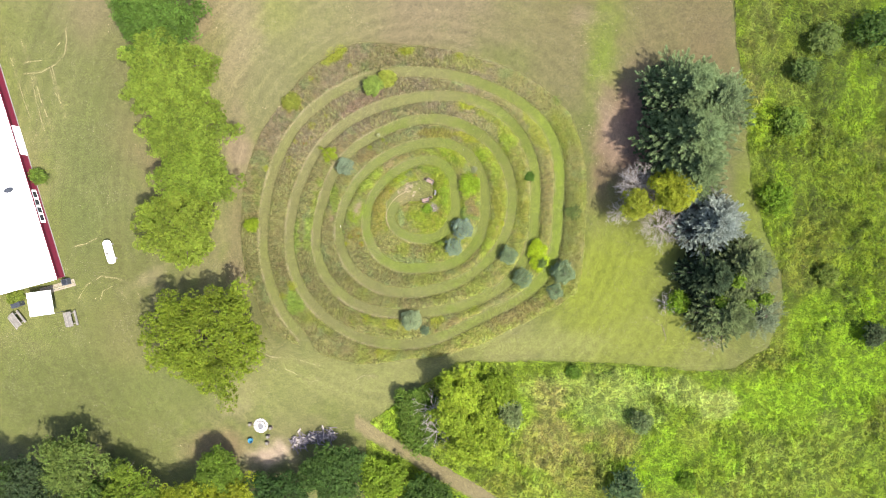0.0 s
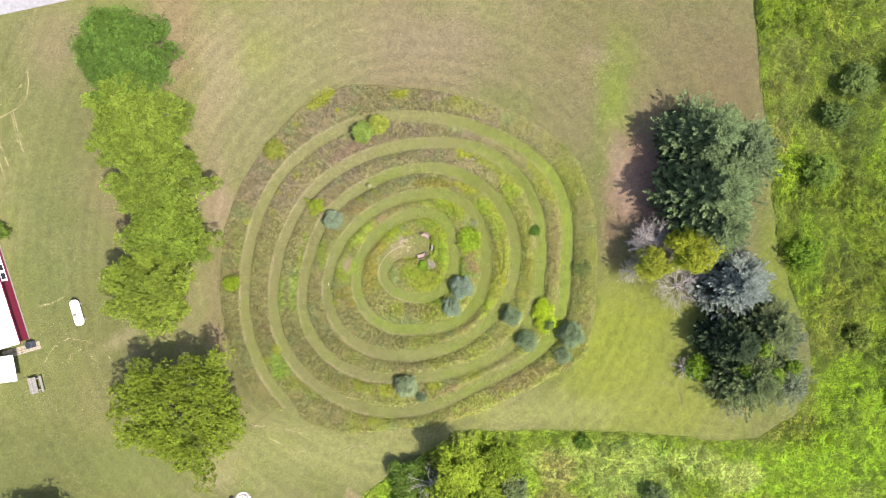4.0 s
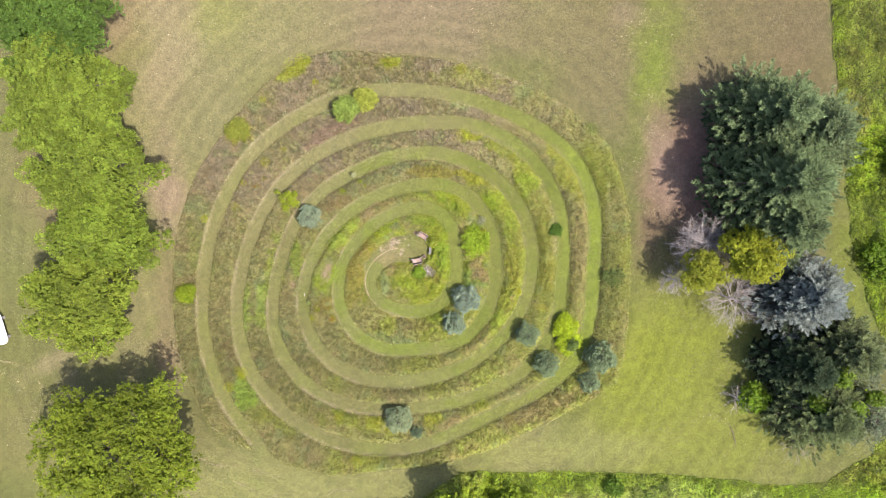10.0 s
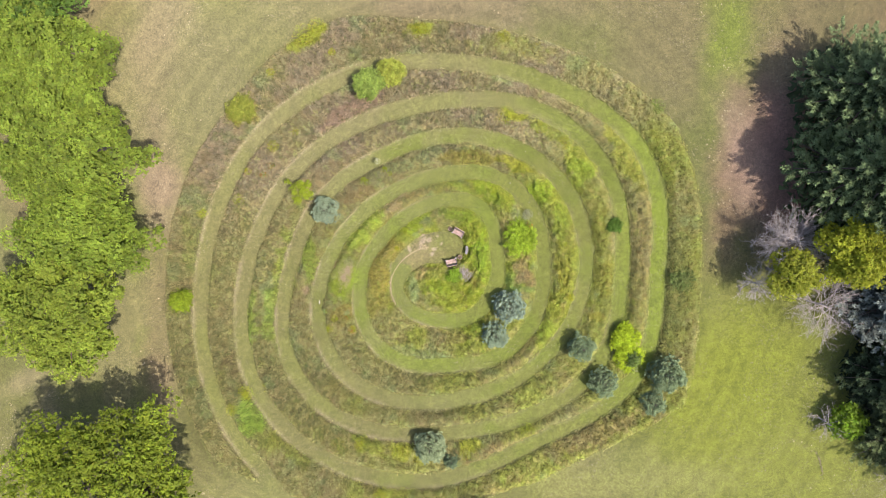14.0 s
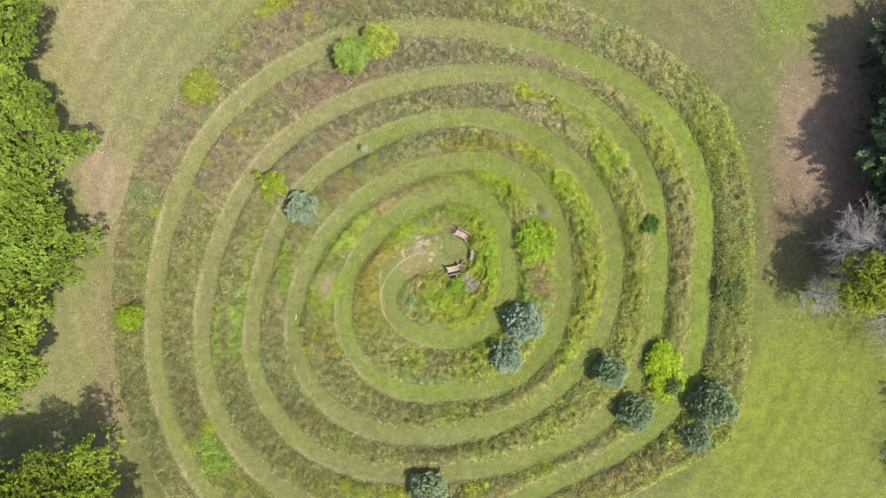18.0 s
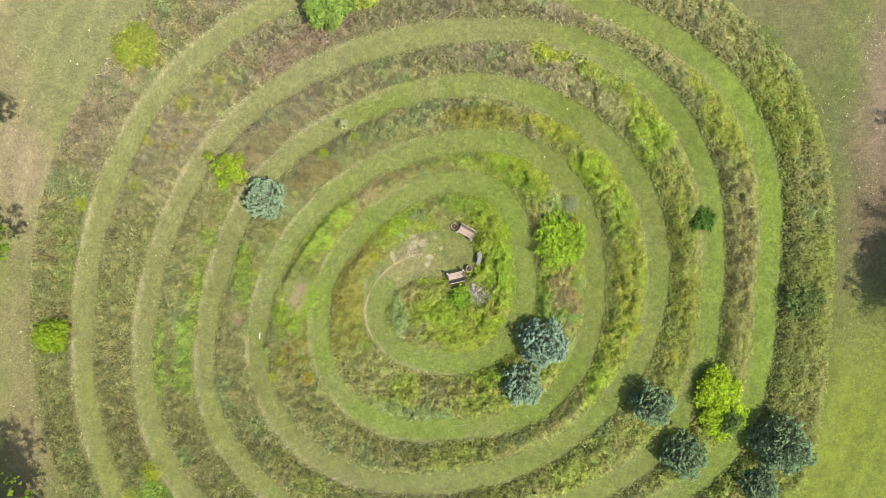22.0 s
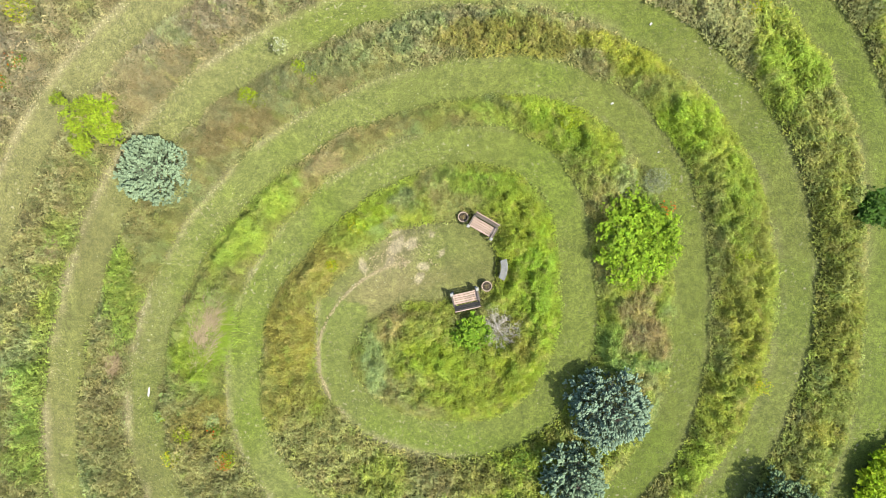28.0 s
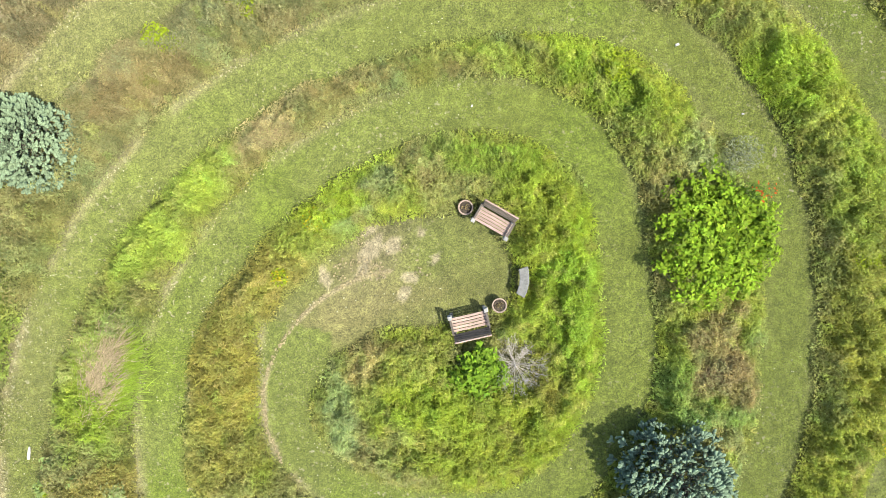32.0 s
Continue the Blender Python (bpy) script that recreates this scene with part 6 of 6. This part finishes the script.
planter(-1.27, 6.28, "round pale pot with dark soil beside the bench")


def pale_stone(x, y, size, turn):
    top = thing("stone", pose(x, y, -0.07, 0, 0, turn), "small pale stone lying on the mown walk", "stone", "pale stones on the walk")
    part("rock", box(size, size * 0.6, size * 0.5, pose(0, 0, size * 0.25), size * 0.14), M_STONE, top)


for sx, sy, size, turn in ((2.58, 11.93, 0.09, 20), (-1.86, 10.67, 0.06, 70), (3.71, 14.31, 0.09, 45), (4.04, 10.44, 0.06, 10)):
    pale_stone(sx, sy, size, turn)
stick = thing("stick", pose(-12.25, 2.76, -0.06, 0, 0, 82), "short barkless white stick on the mown walk", "stick")
part("branch", lathe([(0.02, -0.15), (0.035, -0.1), (0.03, 0.08), (0.015, 0.17)], 7), M_STONE, stick).matrix_basis = pose(0, 0, 0.035, 0, 90, 0)


# ---- house and yard ----
def house():
    """A long low building with a white metal roof and dark red walls; only its eastern corner shows."""
    a = math.degrees(math.atan2(-24.2, 6.85))
    top = thing("house", pose(-45.6, -3.0, -0.06, 0, 0, a + 90), "long low house with white metal roof and dark red walls", "house")
    # local x runs out to the east, local y runs along the wall to the north
    L, W, H = 40.0, 18.0, 1.9
    part("wall", box(W, L, H, pose(-W / 2 - 1.1, L / 2 - 0.26, H / 2)), M_REDWALL, top, "dark red siding")
    rise = 1.6
    bm = bmesh.new()
    e, f = -0.8, 0.5
    far = -W - 1.7
    low = ((e, -f), (e, L + f), (-W / 2, L + f), (-W / 2, -f), (far, L + f), (far, -f))
    v = [bm.verts.new((x, y, H + (rise if x == -W / 2 else 0) + up)) for up in (0, 0.12) for x, y in low]
    for q in ((6, 7, 8, 9), (9, 8, 10, 11), (0, 3, 2, 1), (3, 5, 4, 2), (0, 1, 7, 6), (5, 11, 10, 4), (0, 6, 9, 3), (3, 9, 11, 5), (1, 2, 8, 7), (2, 4, 10, 8)):
        bm.faces.new([v[i] for i in q])
    roof = part("roof", bm, M_ROOF, top, "white ribbed metal roofing")
    slope = math.atan2(rise, W / 2 + e)
    for k in range(34):
        rib = part("rib", box(W / 2 + e, 0.03, 0.04), M_ROOF, roof)
        rib.matrix_basis = pose((e - W / 2) / 2, 0.3 + k * 1.2, H + rise / 2 + 0.13, 0, math.degrees(slope), 0)
    vent = part("vent", lathe([(0.16, 0), (0.16, 0.3), (0.24, 0.32), (0.2, 0.42), (0.03, 0.46)], 16), M_DARKMETAL, roof, "grey roof vent")
    vent.matrix_basis = pose(-2.9, 11.2, H + 0.35) @ Matrix.Diagonal((2.6, 1.3, 1.0, 1.0))
    bm = box(0.12, 4.1, 0.9, pose(-1.06, 8.73, 1.05), 0.01)
    win = part("window", bm, M_WHITE, top, "white window band")
    for k in range(4):
        part("pane", box(0.05, 0.66, 0.56, pose(-1.0, 7.26 + 0.98 * k, 1.05)), M_GLASS, win)
    door = part("door", box(0.1, 3.6, 1.6, pose(-1.06, 17.0, 0.9), 0.01), M_WHITE, top, "wide white panelled door")
    for k in range(4):
        part("panel", box(0.03, 3.3, 0.34, pose(-1.0, 17.0, 0.3 + 0.39 * k), 0.01), M_WHITE, door)
    part("fascia", box(0.05, L + 1.0, 0.14, pose(e + 0.03, L / 2, H + 0.04)), M_REDWALL, top, "dark red fascia board")
    part("foundation", box(0.08, L, 0.12, pose(-1.08, L / 2 - 0.26, 0.06)), M_CONCRETE, top)


house()


def terrace():
    top = thing("terrace", pose(-47.6, -4.9, -0.05, 0, 0, 16), "strip of pale stone paving beside the house", "terrace", kind="structure")
    r = random.Random(5)
    for i in range(10):
        for k in range(2):
            ob = part("paving_stone", box(0.42, 0.42, 0.08, None, 0.02), M_PAVER, top)
            ob.matrix_basis = pose(-2.0 + i * 0.46, -0.2 + k * 0.46, 0.05, r.uniform(-1, 1), r.uniform(-1, 1), r.uniform(-4, 4))


terrace()


def propane_tank():
    top = thing("propane_tank", pose(-40.5, -0.42, -0.05, 0, 0, -75), "white horizontal propane tank on concrete blocks", "gas tank")
    prof = [(0.02, -1.5), (0.2, -1.47), (0.36, -1.36), (0.45, -1.18), (0.47, -1.0), (0.47, 1.0), (0.45, 1.18), (0.36, 1.36), (0.2, 1.47), (0.02, 1.5)]
    bm = lathe(prof, 24)
    bmesh.ops.transform(bm, matrix=pose(0, 0, 0.72, 0, 90, 0), verts=bm.verts)
    part("tank", bm, M_WHITE, top)
    bm = lathe([(0.16, 0), (0.16, 0.12), (0.1, 0.18), (0.02, 0.2)], 16)
    bmesh.ops.transform(bm, matrix=pose(0.2, 0, 1.17), verts=bm.verts)
    part("valve_cover", bm, M_CONCRETE, top, "grey valve cover")
    for s in (-0.9, 0.9):
        part("support_block", box(0.25, 0.7, 0.3, pose(s, 0, 0.15), 0.01), M_CONCRETE, top)


propane_tank()


def picnic_table():
    top = thing("picnic_table", pose(-45.76, -8.74, -0.05, 0, 0, 102), "grey weathered wooden picnic table on the lawn", "picnic table", "picnic tables by the house")
    for k in range(5):
        part("tabletop_board", box(1.85, 0.138, 0.04, pose(0, -0.29 + 0.145 * k, 0.74), 0.006), M_GREYWOOD, top)
    for s in (-1, 1):
        for k in range(2):
            part("seat_board", box(1.85, 0.135, 0.04, pose(0, s * (0.62 + 0.14 * k), 0.44), 0.006), M_GREYWOOD, top)
    for s in (-0.65, 0.65):
        part("cross_beam", box(0.05, 1.5, 0.09, pose(s, 0, 0.38)), M_GREYWOOD, top)
        part("top_beam", box(0.05, 0.7, 0.08, pose(s, 0, 0.68)), M_GREYWOOD, top)
        for d in (-1, 1):
            part("leg", box(0.05, 0.09, 0.85, pose(s + 0.05, d * 0.42, 0.37, d * 30, 0, 0)), M_GREYWOOD, top)
    return top


table = picnic_table()
copy_thing(table, pose(-52.6, -8.9, -0.05, 0, 0, 128))


def canopy():
    top = thing("canopy_tent", pose(-48.47, -6.63, -0.05, 0, 0, 8), "white pop-up canopy tent beside the house", "canopy")
    s = 1.45
    bm = bmesh.new()
    n = 8
    g = [[bm.verts.new((-s + 2 * s * i / n, -s + 2 * s * k / n, 2.05 + 0.75 * (1 - max(abs(i - n / 2), abs(k - n / 2)) / (n / 2)) ** 1.15)) for k in range(n + 1)] for i in range(n + 1)]
    for i in range(n):
        for k in range(n):
            bm.faces.new((g[i][k], g[i + 1][k], g[i + 1][k + 1], g[i][k + 1]))
    part("roof_cloth", bm, M_CANVAS, top)
    for i in range(4):
        m = pose(0, 0, 0, 0, 0, 90 * i)
        part("valance", box(2 * s, 0.012, 0.25, m @ pose(0, -s, 1.93)), M_CANVAS, top)
        part("leg", box(0.04, 0.04, 2.05, m @ pose(-s + 0.03, -s + 0.03, 1.02)), M_DARKMETAL, top)


canopy()


def fire_pit():
    top = thing("fire_pit", pose(-22.33, -21.89, -0.05), "round fire pit ringed with pale stones", "fire pit")
    r = random.Random(9)
    for ring, (rad, n, hh) in enumerate(((0.78, 15, 0.10), (0.48, 10, 0.26))):
        for k in range(n):
            a = 2 * math.pi * k / n + ring * 0.2
            w = 2 * math.pi * rad / n * 0.9
            ob = part("stone", box(w, 0.26, hh, None, 0.035), M_STONE, top)
            ob.matrix_basis = pose(rad * math.cos(a), rad * math.sin(a), hh / 2, r.uniform(-4, 4), r.uniform(-4, 4), math.degrees(a) + 90 + r.uniform(-6, 6))
    part("ash_bed", lathe([(0.37, 0.0), (0.36, 0.08), (0.2, 0.1), (0.02, 0.1)], 20), M_GRAVEL, top, "pale grey ash")
    for x, y in ((-23.6, -21.7), (-21.05, -22.1), (-21.4, -23.2), (-21.5, -24.0)):
        st = thing("stump_seat", pose(x, y, -0.05, 0, 0, r.uniform(0, 360)), "short sawn log stump beside the fire pit", "stump", "stump seats round the fire pit")
        part("log", lathe([(0.24, 0), (0.22, 0.06), (0.21, 0.4), (0.19, 0.43)], 14), M_BARK, st)
        part("sawn_top", lathe([(0.185, 0.40), (0.185, 0.435), (0.01, 0.437)], 14), M_GREYWOOD, st, "pale sawn face")


fire_pit()
tub = thing("bucket", pose(-23.55, -23.7, -0.05), "blue plastic tub on the grass", "bucket")
part("tub", lathe([(0.24, 0), (0.3, 0.4), (0.32, 0.41), (0.28, 0.41), (0.22, 0.05), (0.02, 0.05)], 20), M_BLUE, tub)


def woodpile():
    r = random.Random(17)
    top = thing("woodpile", pose(-15.6, -23.3, -0.05, 0, 0, 14), "heap of purple-grey brushwood and logs at the lawn's edge", "woodpile")
    shapes = [lathe([(q * 0.7, -l), (q, -l * 0.9), (q, l * 0.9), (q * 0.6, l)], 6) for q, l in ((0.05, 0.55), (0.07, 0.4), (0.035, 0.75), (0.1, 0.3))]
    first = [part("log", bm, M_DEADWOOD if k == 3 else M_BRUSH, top) for k, bm in enumerate(shapes)]
    for k in range(150):
        ob = first[k] if k < 4 else new("log", first[k % 4].data)
        ob.parent = top
        x = r.uniform(-2.8, 2.6)
        y = r.gauss(0, 0.45)
        z = 0.08 + max(0, 0.55 - 0.7 * abs(y)) * r.random()
        ob.matrix_basis = pose(x, y, z, 90 + r.uniform(-14, 14), 0, r.uniform(0, 180))


woodpile()
unit_box = thing("air_conditioner", pose(-46.2, -4.15, -0.05, 0, 0, 16), "grey outdoor air conditioner unit at the house corner", "air conditioner")
part("case", box(0.75, 0.75, 0.8, pose(0, 0, 0.4), 0.04), M_DARKMETAL, unit_box)
part("fan_grille", lathe([(0.3, 0.8), (0.3, 0.82), (0.05, 0.83), (0.02, 0.83)], 20), M_GLASS, unit_box, "black fan grille")
grill = thing("barbecue_grill", pose(-52.35, -7.0, -0.05, 0, 0, 20), "dark covered barbecue grill on the lawn", "grill")
part("cover", box(1.2, 0.6, 1.0, pose(0, 0, 0.5), 0.12), M_DARKMETAL, grill)
broadleaf(-48.9, 8.7, 1.5, 0.9, (120, 146, 62), 301, "small green bush against the house wall", "bush", 0.16, 24, 60, low=0.05, name="bush")
broadleaf(-52.6, -6.2, 1.0, 0.9, (140, 158, 70), 302, "low green bush beside the house", "bush", 0.16, 24, 60, low=0.05, name="bush")
tagged(part("driveway", box(28, 6, 0.12, pose(-50.2, 35.25, -0.02, 0, 0, 10.8)), M_GRAVEL), "pale gravel driveway beyond the lawn", "driveway", kind="structure")
